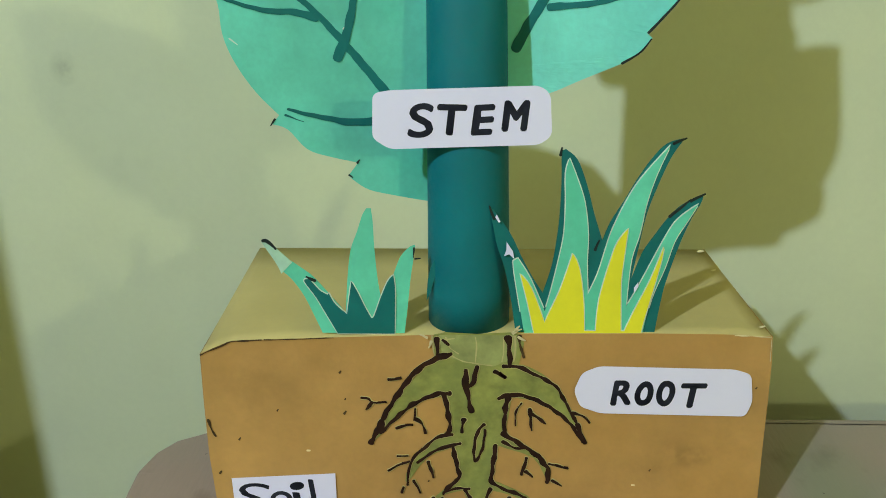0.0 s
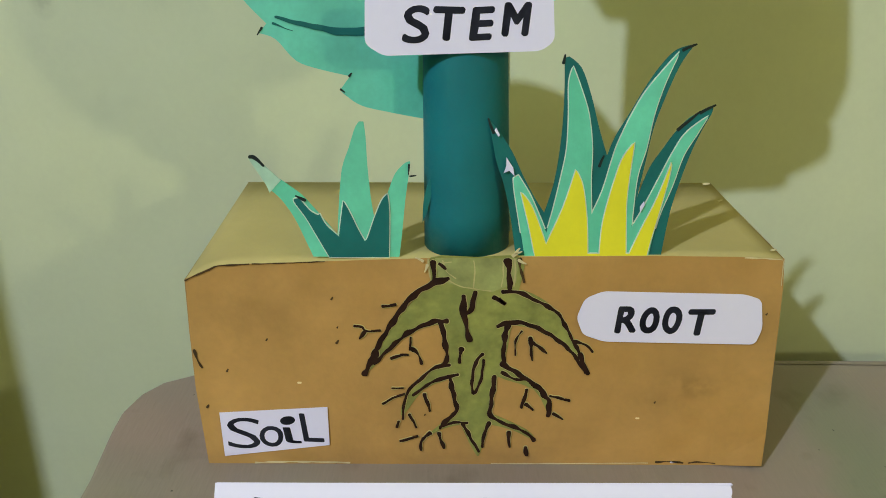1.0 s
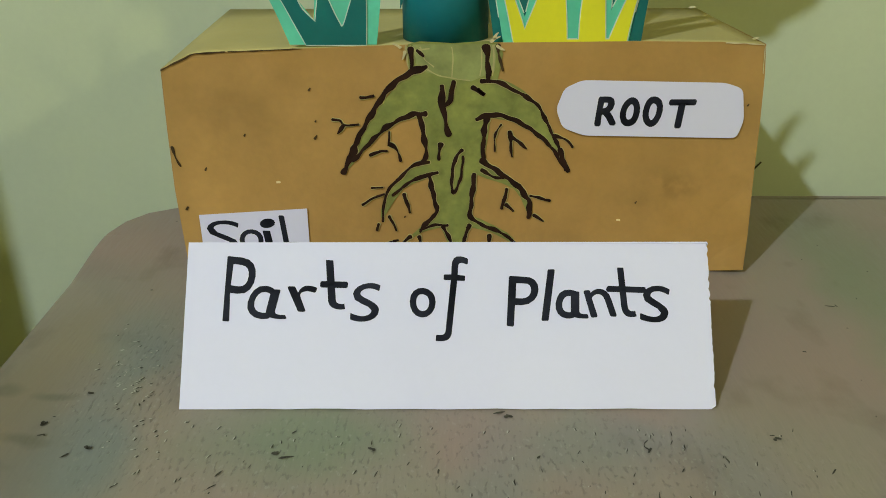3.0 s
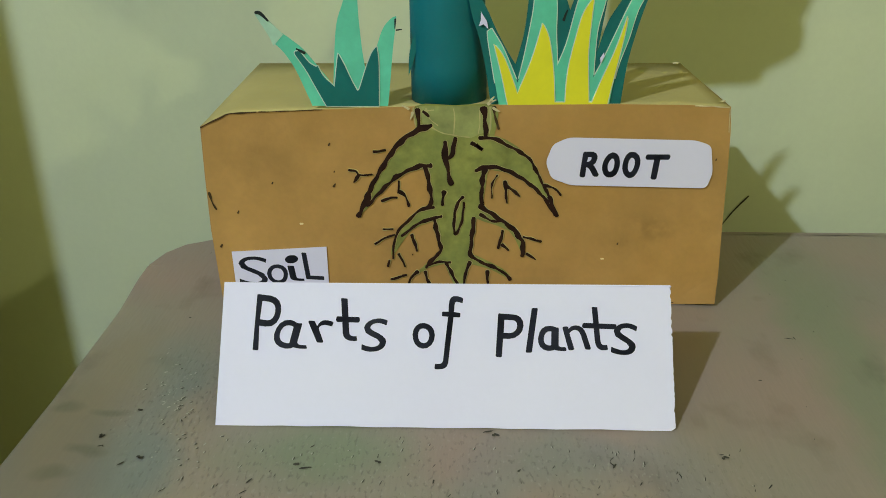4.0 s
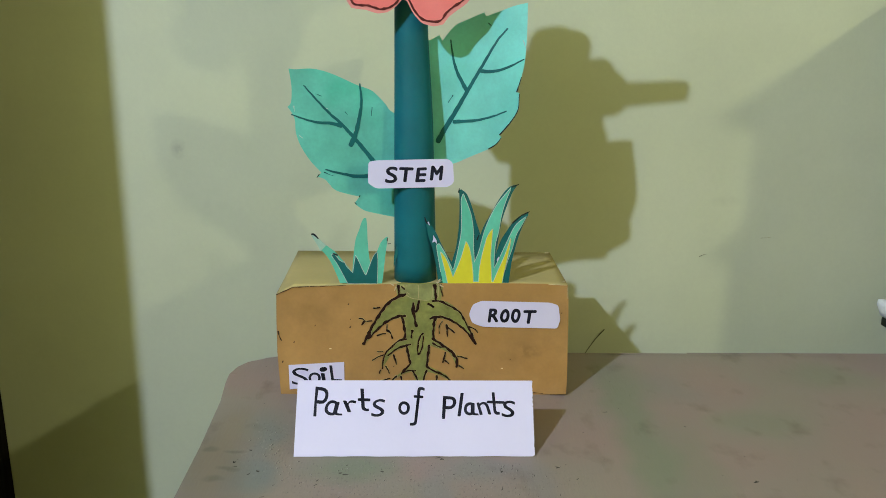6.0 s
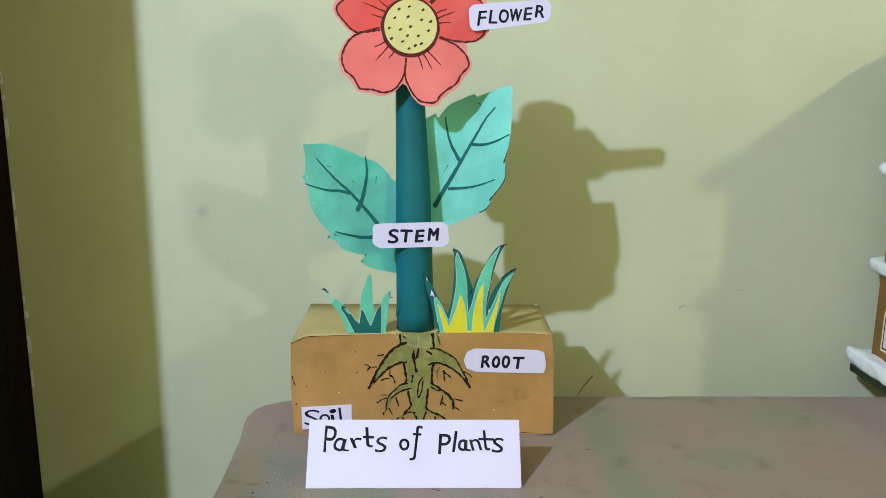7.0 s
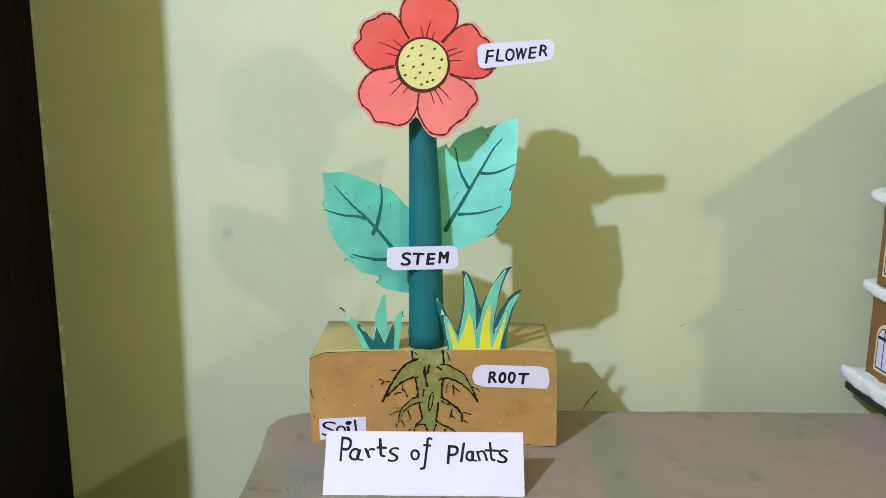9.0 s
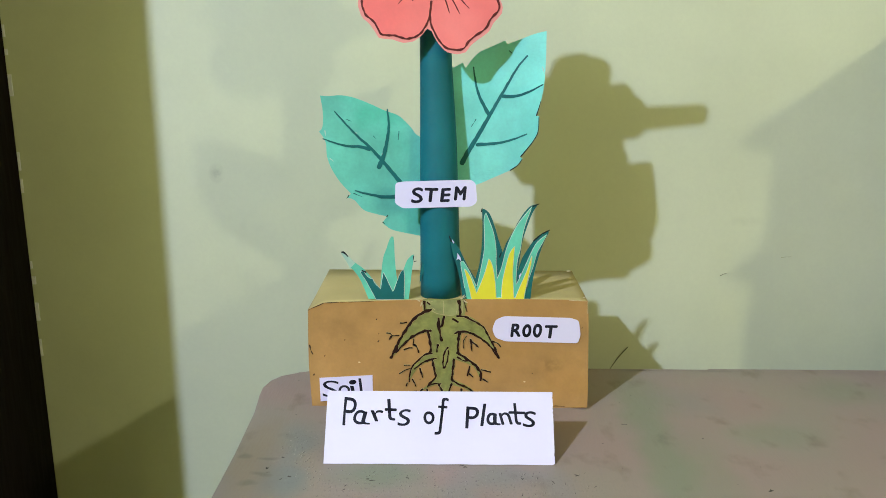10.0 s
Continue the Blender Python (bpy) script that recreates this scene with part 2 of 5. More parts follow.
    patch(0.355, -0.177, 0.100, 0.050, OLD_PINK, 0.60)
    patch(0.342, 0.021, 0.070, 0.050, OLD_GREY, 0.40)
    patch(0.428, -0.086, 0.060, 0.035, OLD_GREEN, 0.40)
    patch(0.419, 0.018, 0.050, 0.050, OLD_PINK, 0.50)
    patch(0.581, 0.070, 0.070, 0.050, OLD_GREEN, 0.40)
    patch(0.614, -0.082, 0.060, 0.050, OLD_PINK, 0.40)
    patch(-0.291, -0.189, 0.040, 0.050, OLD_GREEN, 0.35)
    patch(0.227, -0.137, 0.050, 0.050, OLD_PINK, 0.60)
    patch(0.404, 0.062, 0.050, 0.060, OLD_PINK, 0.50)
    patch(-0.265, -0.198, 0.030, 0.050, OLD_GREY, 0.60)
    patch(0.176, -0.119, 0.035, 0.060, OLD_PINK, 0.50)
    patch(-0.290, -0.180, 0.045, 0.12, (0.200, 0.165, 0.125), 0.65)
    patch(-0.235, -0.228, 0.035, 0.04, (0.205, 0.215, 0.195), 0.55)
    patch(0.256, -0.150, 0.032, 0.200, OLD_GREEN, 0.62)
    patch(0.270, 0.040, 0.040, 0.100, OLD_GREEN, 0.42)
    patch(0.300, -0.200, 0.040, 0.120, OLD_GREEN, 0.35)
    # darker grey-brown tone over the left front of the tabletop
    patch(-0.275, -0.270, 0.060, 0.120, (0.190, 0.160, 0.140), 0.55)
    patch(-0.010, -0.260, 0.022, 0.070, (0.240, 0.225, 0.225), 0.50)
    patch(0.110, -0.250, 0.020, 0.080, (0.225, 0.215, 0.220), 0.45)
    OLD_BROWN, BLUE_GREY, STAIN = (0.235, 0.180, 0.125), (0.207, 0.213, 0.210), (0.095, 0.082, 0.058)
    patch(-0.280, -0.190, 0.022, 0.070, OLD_BROWN, 0.60)
    patch(-0.275, -0.100, 0.022, 0.050, (0.255, 0.200, 0.145), 0.50)
    patch(-0.222, -0.210, 0.024, 0.045, BLUE_GREY, 0.70)
    patch(-0.229, -0.143, 0.014, 0.040, BLUE_GREY, 0.55)
    patch(0.070, -0.208, 0.030, 0.022, BLUE_GREY, 0.50)
    patch(-0.289, -0.156, 0.010, 0.006, STAIN, 0.42)
    patch(-0.256, -0.158, 0.013, 0.004, STAIN, 0.42)
    patch(-0.263, -0.207, 0.011, 0.006, STAIN, 0.42)
    patch(-0.276, -0.232, 0.013, 0.006, STAIN, 0.42)
    grain = cloud((330, 45, 1), 2.0)
    col = mix("MULTIPLY", ramp(grain, 0.35, 0.62, 0.11, 0), col, (0.45, 0.42, 0.40))
    stain = cloud((22, 16, 1), 5.0, (1.3, 8.1, 0))
    col = mix("MULTIPLY", ramp(stain, 0.58, 0.76, 0, 0.45), col, (0.40, 0.36, 0.34))

    def zone(x, y, rx, ry):
        mp = nt.nodes.new("ShaderNodeMapping")
        mp.inputs["Scale"].default_value, mp.inputs["Location"].default_value = (1 / rx, 1 / ry, 0), (-x / rx, -y / ry, 0)
        nt.links.new(moved.outputs[0], mp.inputs[0])
        far = nt.nodes.new("ShaderNodeVectorMath")
        far.operation = "LENGTH"
        nt.links.new(mp.outputs[0], far.inputs[0])
        return ramp(far.outputs["Value"], 0.55, 1.15, 1, 0)

    def pair(kind, a, b):
        x = nt.nodes.new("ShaderNodeMath")
        x.operation = kind
        nt.links.new(a, x.inputs[0])
        nt.links.new(b, x.inputs[1])
        return x.outputs[0]

    flaked = pair("MAXIMUM", zone(-0.03, -0.235, 0.21, 0.065), zone(-0.212, -0.15, 0.045, 0.095))
    pock = pair("MULTIPLY", flaked, ramp(cloud((420, 170, 1), 2.0, (2.2, 9.1, 0)), 0.58, 0.68, 0, 1))
    chips = pair("MULTIPLY", flaked, ramp(cloud((380, 190, 1), 2.0, (6.2, 3.3, 0)), 0.62, 0.70, 0, 1))
    col = mix("MIX", ramp(chips, 0, 1, 0, 0.28), col, (0.40, 0.375, 0.33))
    col = mix("MIX", ramp(pock, 0, 1, 0, 0.30), col, (0.085, 0.075, 0.058))
    nt.links.new(col, bsdf.inputs["Base Color"])
    nt.links.new(ramp(grain, 0.3, 0.7, 0.42, 0.62), bsdf.inputs["Roughness"])
    bsdf.inputs["Specular IOR Level"].default_value = 0.4
    b = nt.nodes.new("ShaderNodeBump")
    b.inputs["Strength"].default_value, b.inputs["Distance"].default_value = 0.4, 0.0009
    nt.links.new(pair("SUBTRACT", ramp(grain, 0.3, 0.7, 0, 0.4), pock), b.inputs["Height"])
    nt.links.new(b.outputs[0], bsdf.inputs["Normal"])
    return m


TABLE = table_paint()


# ---- builders ----
from mathutils.geometry import tessellate_polygon

def thing(name, place, label, category, group=""):
    ob = new(name)
    ob.location, ob.empty_display_size = place, 0.05
    return tagged(ob, label, category, group)


def part(name, bm, mat, parent=None, label=""):
    """One mesh object, its vertices in world places, under a thing or a part."""
    me = bpy.data.meshes.new(name)
    bmesh.ops.recalc_face_normals(bm, faces=bm.faces)
    bm.to_mesh(me)
    bm.free()
    for m in (mat if isinstance(mat, (list, tuple)) else (mat,)):
        me.materials.append(m)
    ob = new(name, me)
    if parent:
        ob.parent = parent
        ob.matrix_parent_inverse = Matrix.Translation(-parent.location)
    if label:
        ob["label"] = label
    return ob


def box_bm(x0, x1, y0, y1, z0, z1, bevel=0.0, m=None):
    bm = bmesh.new()
    bmesh.ops.create_cube(bm, size=1.0, matrix=Matrix.Translation(((x0 + x1) / 2, (y0 + y1) / 2, (z0 + z1) / 2)) @ Matrix.Diagonal((x1 - x0, y1 - y0, z1 - z0, 1)))
    if bevel:
        bmesh.ops.bevel(bm, geom=list(bm.edges), offset=bevel, segments=2, profile=0.5, affect="EDGES")
    if m:
        bm.transform(m)
    return bm


def facing(y):
    """Drawing plane that faces the room: u to the right, v up, in centimetres, at depth y."""
    return Matrix(((0.01, 0, 0, 0), (0, 0, -0.01, y), (0, 0.01, 0, 0), (0, 0, 0, 1)))


def smooth(points, steps=4, closed=True):
    """A Catmull-Rom curve through the points."""
    n, out = len(points), []
    for i in range(n if closed else n - 1):
        at = [Vector(points[(i + k) % n] if closed else points[min(max(i + k, 0), n - 1)]) for k in (-1, 0, 1, 2)]
        for s in range(steps):
            t = s / steps
            out.append(0.5 * (2 * at[1] + (at[2] - at[0]) * t + (2 * at[0] - 5 * at[1] + 4 * at[2] - at[3]) * t * t + (3 * at[1] - at[0] - 3 * at[2] + at[3]) * t ** 3))
    if not closed:
        out.append(Vector(points[-1]))
    return [(p.x, p.y) for p in out]


def add_sheet(bm, outline, m, thick=0.05, bend=None, cuts=0):
    """A cut piece of paper in the plane m (cm), thick cm, bent out of its plane by bend(u, v) in cm."""
    start = len(bm.verts)
    b2 = bmesh.new()
    flat = [b2.verts.new((u, v, 0)) for u, v in outline]
    for tri in tessellate_polygon([[Vector((u, v, 0)) for u, v in outline]]):
        b2.faces.new([flat[i] for i in tri])
    for _ in range(cuts):
        long_edges = [e for e in b2.edges if e.calc_length() > 1.2]
        if long_edges:
            bmesh.ops.subdivide_edges(b2, edges=long_edges, cuts=1)
            bmesh.ops.triangulate(b2, faces=list(b2.faces))
    bmesh.ops.recalc_face_normals(b2, faces=list(b2.faces))
    if sum(q.normal.z for q in b2.faces) < 0:
        bmesh.ops.reverse_faces(b2, faces=list(b2.faces))
    top = list(b2.faces)
    ext = bmesh.ops.extrude_face_region(b2, geom=top)
    for v in [g for g in ext["geom"] if isinstance(g, bmesh.types.BMVert)]:
        v.co.z += thick
    if bend:
        for v in b2.verts:
            v.co.z += bend(v.co.x, v.co.y)
    b2.transform(m)
    tmp = bpy.data.meshes.new("tmp")
    b2.to_mesh(tmp)
    b2.free()
    bm.from_mesh(tmp)
    bpy.data.meshes.remove(tmp)
    return start


def sheet(name, outline, m, mat, parent, label="", thick=0.05, bend=None, cuts=0):
    bm = bmesh.new()
    add_sheet(bm, outline, m, thick, bend, cuts)
    return part(name, bm, mat, parent, label)


def soft(points, steps=4, corner=58):
    """A closed hand-cut outline: curved between its sharp corners, which stay sharp."""
    n, out = len(points), []
    pts = [Vector(p) for p in points]
    sharp = [abs(math.degrees((pts[i] - pts[i - 1]).angle_signed(pts[(i + 1) % n] - pts[i], 0.0))) > corner for i in range(n)]
    for i in range(n):
        b, c = pts[i], pts[(i + 1) % n]
        a = b if sharp[i] else pts[i - 1]
        d = c if sharp[(i + 1) % n] else pts[(i + 2) % n]
        for k in range(steps):
            t = k / steps
            p = 0.5 * (2 * b + (c - a) * t + (2 * a - 5 * b + 4 * c - d) * t * t + (3 * b - a - 3 * c + d) * t ** 3)
            out.append((p.x, p.y))
    return out


def add_ribbon(bm, points, width, m, thick=0.02, taper=0.6, seed=0, bend=None, curved=True, rough=0.17):
    """A drawn marker line, or a cut strip: rounded ends, a hand's slow unevenness."""
    rnd = random.Random(seed * 977 + len(points))
    mid = smooth(points, 7, False) if curved else list(points)
    n = len(mid)
    run = [0.0]
    for i in range(1, n):
        run.append(run[-1] + math.dist(mid[i], mid[i - 1]))
    waves = [(rnd.uniform(2.2, 7.5), rnd.uniform(0, 6.3), rnd.uniform(0.3, 0.6)) for _ in range(3)]
    sway = (rnd.uniform(3, 6), rnd.uniform(0, 6.3))
    left, right = [], []
    for i, (u, v) in enumerate(mid):
        d = (Vector(mid[min(i + 1, n - 1)]) - Vector(mid[max(i - 1, 0)])).normalized()
        t = run[i] / run[-1]
        w = width / 2 * (1 - (1 - taper) * t) * (1 + rough * sum(h * math.sin(f * run[i] + q) for f, q, h in waves))
        off = rough * 0.25 * width * math.sin(sway[0] * run[i] + sway[1])
        u, v = u - d.y * off, v + d.x * off
        left.append((u - d.y * w, v + d.x * w))
        right.append((u + d.y * w, v - d.x * w))

    def cap(a, b, reach):
        """The round end from the point a to the point b."""
        a, b = Vector(a), Vector(b)
        side = (a - b) / 2
        out = Vector((side.y, -side.x)) * reach
        return [((a + b) / 2 + side * math.cos(q) + out * math.sin(q))[:] for q in (0.6, 1.2, 1.94, 2.54)]

    ring = left + cap(left[-1], right[-1], 0.75) + right[::-1] + cap(right[0], left[0], 0.75)
    low = [bm.verts.new(m @ Vector((u, v, bend(u, v) if bend else 0))) for u, v in ring]
    top = [bm.verts.new(m @ Vector((u, v, thick + (bend(u, v) if bend else 0)))) for u, v in ring]
    for i in range(len(ring)):
        j = (i + 1) % len(ring)
        bm.faces.new((low[i], low[j], top[j], top[i]))
    lt, rt = top[:n], top[n + 4:2 * n + 4][::-1]
    for i in range(n - 1):
        bm.faces.new((lt[i], lt[i + 1], rt[i + 1], rt[i]))
    bm.faces.new([lt[-1], *top[n:n + 4], rt[-1]])
    bm.faces.new([rt[0], *top[2 * n + 4:], lt[0]])


def glyph(char, thin=0.0):
    """One letter of the built-in font, as flat vertices and faces."""
    cu = bpy.data.curves.new("glyph", "FONT")
    cu.body, cu.resolution_u, cu.offset = char, 4, -thin
    ob = new("glyph", cu)
    me = ob.evaluated_get(bpy.context.evaluated_depsgraph_get()).to_mesh()
    verts, faces = [(v.co.x, v.co.y) for v in me.vertices], [tuple(f.vertices) for f in me.polygons]
    ob.to_mesh_clear()
    bpy.data.objects.remove(ob)
    bpy.data.curves.remove(cu)
    return verts, faces


THIN, LINE = 0.014, 0.062   # how far the font's lines are thinned, and their width then, in ems


def letters(word, m, mat, parent, pen=0.3, slant=0.0, thick=0.012, seed=1, bend=None):
    """Letters (char, left, right, bottom, top, own slant) in centimetres on the plane m, drawn with a round marker tip
    pen cm wide; each letter has a hand's wobble."""
    rnd = random.Random(seed)
    for char, u0, u1, v0, v1, *own in word:
        lean = own[0] if own else slant
        verts, faces = glyph(char, THIN if char not in "-." else 0.03)
        size = (v1 - v0) / (max(p[1] for p in verts) - min(p[1] for p in verts))
        ph, qh = rnd.uniform(0, 6), rnd.uniform(0, 6)
        verts = [(u + lean * v + 0.010 * math.sin(9 * v + ph), v + 0.012 * math.sin(9 * u + qh)) for u, v in verts]
        us, vs = [p[0] for p in verts], [p[1] for p in verts]
        lu, hu, lv, hv = min(us), max(us), min(vs), max(vs)
        size = math.sqrt(size * ((u1 - u0) / (hu - lu) if hu - lu > 0.15 else size))
        swell = max(0.03, (pen - LINE * size) / 2) if char not in "-." else 0.24 * (v1 - v0)
        a0, a1, b0, b1 = u0 + swell, u1 - swell, v0 + swell, v1 - swell
        bm = bmesh.new()
        for step in range(11):
            q = 2 * math.pi * step / 10
            du, dv = (swell * math.cos(q), swell * math.sin(q)) if step < 10 else (0, 0)
            made = []
            for u, v in verts:
                x, y = a0 + (u - lu) / (hu - lu) * (a1 - a0), b0 + (v - lv) / (hv - lv) * (b1 - b0)
                made.append(bm.verts.new(m @ Vector((x + du, y + dv, thick + 0.0012 * step + (bend(x, y) if bend else 0)))))
            for f in faces:
                bm.faces.new([made[i] for i in f])
        part("letter", bm, mat, parent)


def rounded(points, radius, steps=5):
    """The polygon with its corners rounded."""
    out, n = [], len(points)
    for i in range(n):
        p, a, b = Vector(points[i]), Vector(points[i - 1]), Vector(points[(i + 1) % n])
        da, db = (a - p).normalized(), (b - p).normalized()
        s, e = p + da * radius, p + db * radius
        for k in range(steps + 1):
            t = k / steps
            q = (1 - t) ** 2 * s + 2 * t * (1 - t) * p + t * t * e
            out.append((q.x, q.y))
    return out


# ---- the room ----
WALL_Y, FLOOR_Z, CEIL_Z = 0.324, -0.75, 2.45
X0, X1, Y0 = -2.6, 2.5, -3.4
wall = tagged(part("wall_north", box_bm(X0 - 0.15, X1 + 0.15, WALL_Y, WALL_Y + 0.15, FLOOR_Z, CEIL_Z), WALL), "pale yellow-green painted plaster wall with faint smudges", "wall", kind="structure")
# remaining walls, floor and ceiling are unseen, added to close the room for bounce
tagged(part("wall_south", box_bm(X0 - 0.15, X1 + 0.15, Y0 - 0.15, Y0, FLOOR_Z, CEIL_Z), OCHRE), "unseen wall, ochre to yellow the bounced light", "wall", kind="structure")
tagged(part("wall_west", box_bm(X0 - 0.15, X0, Y0, WALL_Y, FLOOR_Z, CEIL_Z), OCHRE), "unseen wall, ochre to yellow the bounced light", "wall", kind="structure")
tagged(part("wall_east", box_bm(X1, X1 + 0.15, Y0, WALL_Y, FLOOR_Z, CEIL_Z), OCHRE), "unseen wall, ochre to yellow the bounced light", "wall", kind="structure")
tagged(part("floor", box_bm(X0 - 0.15, X1 + 0.15, Y0 - 0.15, WALL_Y + 0.15, FLOOR_Z - 0.1, FLOOR_Z), FLOOR), "unseen floor, dark grey-brown to hold down the bounced light", "floor", kind="structure")
tagged(part("ceiling", box_bm(X0 - 0.15, X1 + 0.15, Y0 - 0.15, WALL_Y + 0.15, CEIL_Z, CEIL_Z + 0.1), CEILING), "unseen ceiling, dull yellow to tint the bounced light", "ceiling", kind="structure")

# scratches on the plaster
WALL_PLANE = facing(WALL_Y - 0.0006)
for seed, points in enumerate((((30.2, -2.6), (28.6, -4.6), (27.0, -7.2)), ((46.2, 11.3), (46.8, 11.6), (47.4, 11.8)), ((56.8, 14.8), (58.6, 14.95)))):
    bm = bmesh.new()
    add_ribbon(bm, points, (0.20, 0.08, 0.05)[seed], WALL_PLANE, 0.03, 0.4, seed)
    part("scratch", bm, (PIT, PIT, OCHRE)[seed], wall, "thin scratch in the paint")


# ---- the cupboard beside the table ----
def build_cupboard():
    top = thing("cupboard", (-1.25, 0.08, FLOOR_Z), "tall dark brown wooden cupboard standing against the wall", "cupboard")
    x0, x1, y0, y1 = -1.75, -0.792, -0.264, WALL_Y - 0.004
    part("side_panel", box_bm(x1 - 0.02, x1, y0, y1, FLOOR_Z, 1.18, 0.002), CUPBOARD, top)
    part("side_panel", box_bm(x0, x0 + 0.02, y0, y1, FLOOR_Z, 1.18, 0.002), CUPBOARD, top)
    part("back_panel", box_bm(x0 + 0.021, x1 - 0.021, y1 - 0.012, y1, FLOOR_Z + 0.08, 1.155), CUPBOARD, top)
    part("top_panel", box_bm(x0 - 0.01, x1 + 0.004, y0 - 0.01, y1, 1.181, 1.205, 0.003), CUPBOARD, top)
    part("plinth", box_bm(x0 + 0.021, x1 - 0.021, y0 + 0.03, y1 - 0.013, FLOOR_Z, FLOOR_Z + 0.08), CUPBOARD, top)
    mid = (x0 + x1) / 2
    for a, b, h in ((x0 + 0.022, mid - 0.002, mid - 0.05), (mid + 0.002, x1 - 0.022, mid + 0.05)):
        door = part("door", box_bm(a, b, y0 - 0.001, y0 + 0.018, FLOOR_Z + 0.085, 1.175, 0.002), CUPBOARD, top)
        part("handle", box_bm(h - 0.008, h + 0.008, y0 - 0.03, y0 - 0.001, 0.15, 0.29, 0.004), TABLE_WOOD, door)
    rnd = random.Random(4)
    for z in (0.70, 0.53, 0.50, 0.43, 0.30, 0.26, 0.12, 0.09, 0.02, -0.05):
        h = rnd.uniform(0.008, 0.04)
        part("paint_chip", box_bm(x1 + 0.0005, x1 + 0.0005 + rnd.uniform(0.003, 0.007), y1 - 0.003, y1 + 0.0005, z, z + h, 0.0004), SNOW, top, "pale chip of wall paint")


build_cupboard()


# ---- the table ----
def build_table():
    top = thing("table", (0.45, -0.2, FLOOR_Z), "worn wooden table with patchy pinkish-grey and green paint", "table")
    outline = [(-31.4, -50), (-31.0, -30), (-30.9, -15), (-31.2, -2), (-31.8, 4.0), (-31.9, 6.8), (-31.2, 9.6), (-29.9, 11.5), (-27.6, 12.8), (-24.5, 14.2), (-20, 15.2), (-10, 15.5), (40, 15.6), (148, 15.8), (152, 13), (153, 9), (153, -50)]
    flat = Matrix(((0.01, 0, 0, 0), (0, 0.01, 0, 0), (0, 0, 0.01, 0), (0, 0, 0, 1)))
    bm = bmesh.new()
    add_sheet(bm, outline, flat @ Matrix.Translation((0, 0, -2.8)), 2.8)
    rim = [e for e in bm.edges if all(abs(v.co.z) < 1e-5 for v in e.verts)]
    bmesh.ops.bevel(bm, geom=rim, offset=0.003, segments=2, profile=0.5, affect="EDGES")
    slab = part("tabletop", bm, TABLE, top, "worn tabletop, paint rubbed to pink, grey and green")
    part("apron", box_bm(-0.26, 1.48, -0.46, -0.44, -0.12, -0.0285), TABLE_WOOD, top)
    part("apron", box_bm(-0.26, 1.48, 0.09, 0.11, -0.12, -0.0285), TABLE_WOOD, top)
    for x, y in ((-0.25, -0.45), (1.47, -0.45), (-0.25, 0.10), (1.47, 0.10)):
        part("leg", box_bm(x - 0.025, x + 0.025, y - 0.025, y + 0.025, FLOOR_Z, -0.0285, 0.003), TABLE_WOOD, top)
    # nicks and chips in the paint
    rnd = random.Random(11)

    def chip(bm, x, y, half, wide, a, z):
        n, pts = 7, []
        for k in range(n):
            q, r = 2 * math.pi * k / n, rnd.uniform(0.6, 1.15)
            u, v = r * half * math.cos(q), r * wide * math.sin(q)
            pts.append(bm.verts.new((x + u * math.cos(a) - v * math.sin(a), y + u * math.sin(a) + v * math.cos(a), z)))
        bm.faces.new(pts)

    dark, pale = bmesh.new(), bmesh.new()
    for _ in range(85):   # slits in the paint along the grain
        x, y = rnd.uniform(-0.2, 0.15), rnd.triangular(-0.29, -0.178, -0.2)
        half, a = rnd.uniform(0.0007, 0.0026), 1.35 + rnd.gauss(0, 0.22)
        chip(dark, x, y, half, rnd.uniform(0.00022, 0.0004), a, 0.0004)
        # pale sliver on one side, the slit's lit rim drawn as colour
        if rnd.random() < 0.6:
            chip(pale, x - 0.0008, y, half * 0.8, 0.0003, a, 0.0004)
    # flaked paint whose pale flecks also paint the lit rims of dark pits
    for _ in range(70):   # flaked spot
        t = rnd.gauss(0, 1)
        x, y = -0.221 + 0.014 * t + rnd.gauss(0, 0.008), -0.150 - 0.036 * t + rnd.gauss(0, 0.010)
        half, a = rnd.uniform(0.0006, 0.0018), rnd.gauss(1.0, 0.5)
        chip(pale, x, y, half, rnd.uniform(0.0003, 0.0006), a, 0.0004)
        if rnd.random() < 0.75:
            chip(dark, x + 0.0011, y - 0.0004, half * 0.9, rnd.uniform(0.0003, 0.0006), a, 0.00045)
    for _ in range(60):
        chip(dark, rnd.uniform(-0.27, 0.8), rnd.uniform(-0.42, 0.10), rnd.uniform(0.0005, 0.0013), rnd.uniform(0.0003, 0.0006), rnd.uniform(0, 3), 0.0004)
    for _ in range(12):   # larger pits
        chip(dark, rnd.uniform(-0.24, 0.16), rnd.triangular(-0.30, -0.178, -0.21), rnd.uniform(0.0018, 0.0036), rnd.uniform(0.0004, 0.0008), 1.1 + rnd.gauss(0, 0.3), 0.0005)
    for _ in range(5):   # fine cracks along the grain
        x, y, a = rnd.uniform(0.0, 0.11), rnd.uniform(-0.29, -0.2), 1.25 + rnd.gauss(0, 0.25)
        reach = rnd.uniform(0.5, 1.1)
        add_ribbon(dark, [(100 * x + reach * k / 3 * math.cos(a) + rnd.gauss(0, 0.07), 100 * y + reach * k / 3 * math.sin(a) + rnd.gauss(0, 0.04)) for k in range(4)], 0.055, flat, 0.05, 0.4, _, rough=0.5)
    tagged(part("paint_slit", dark, PIT, slab), kind="stuff")
    tagged(part("paint_flake", pale, PIT_PALE, slab), kind="stuff")
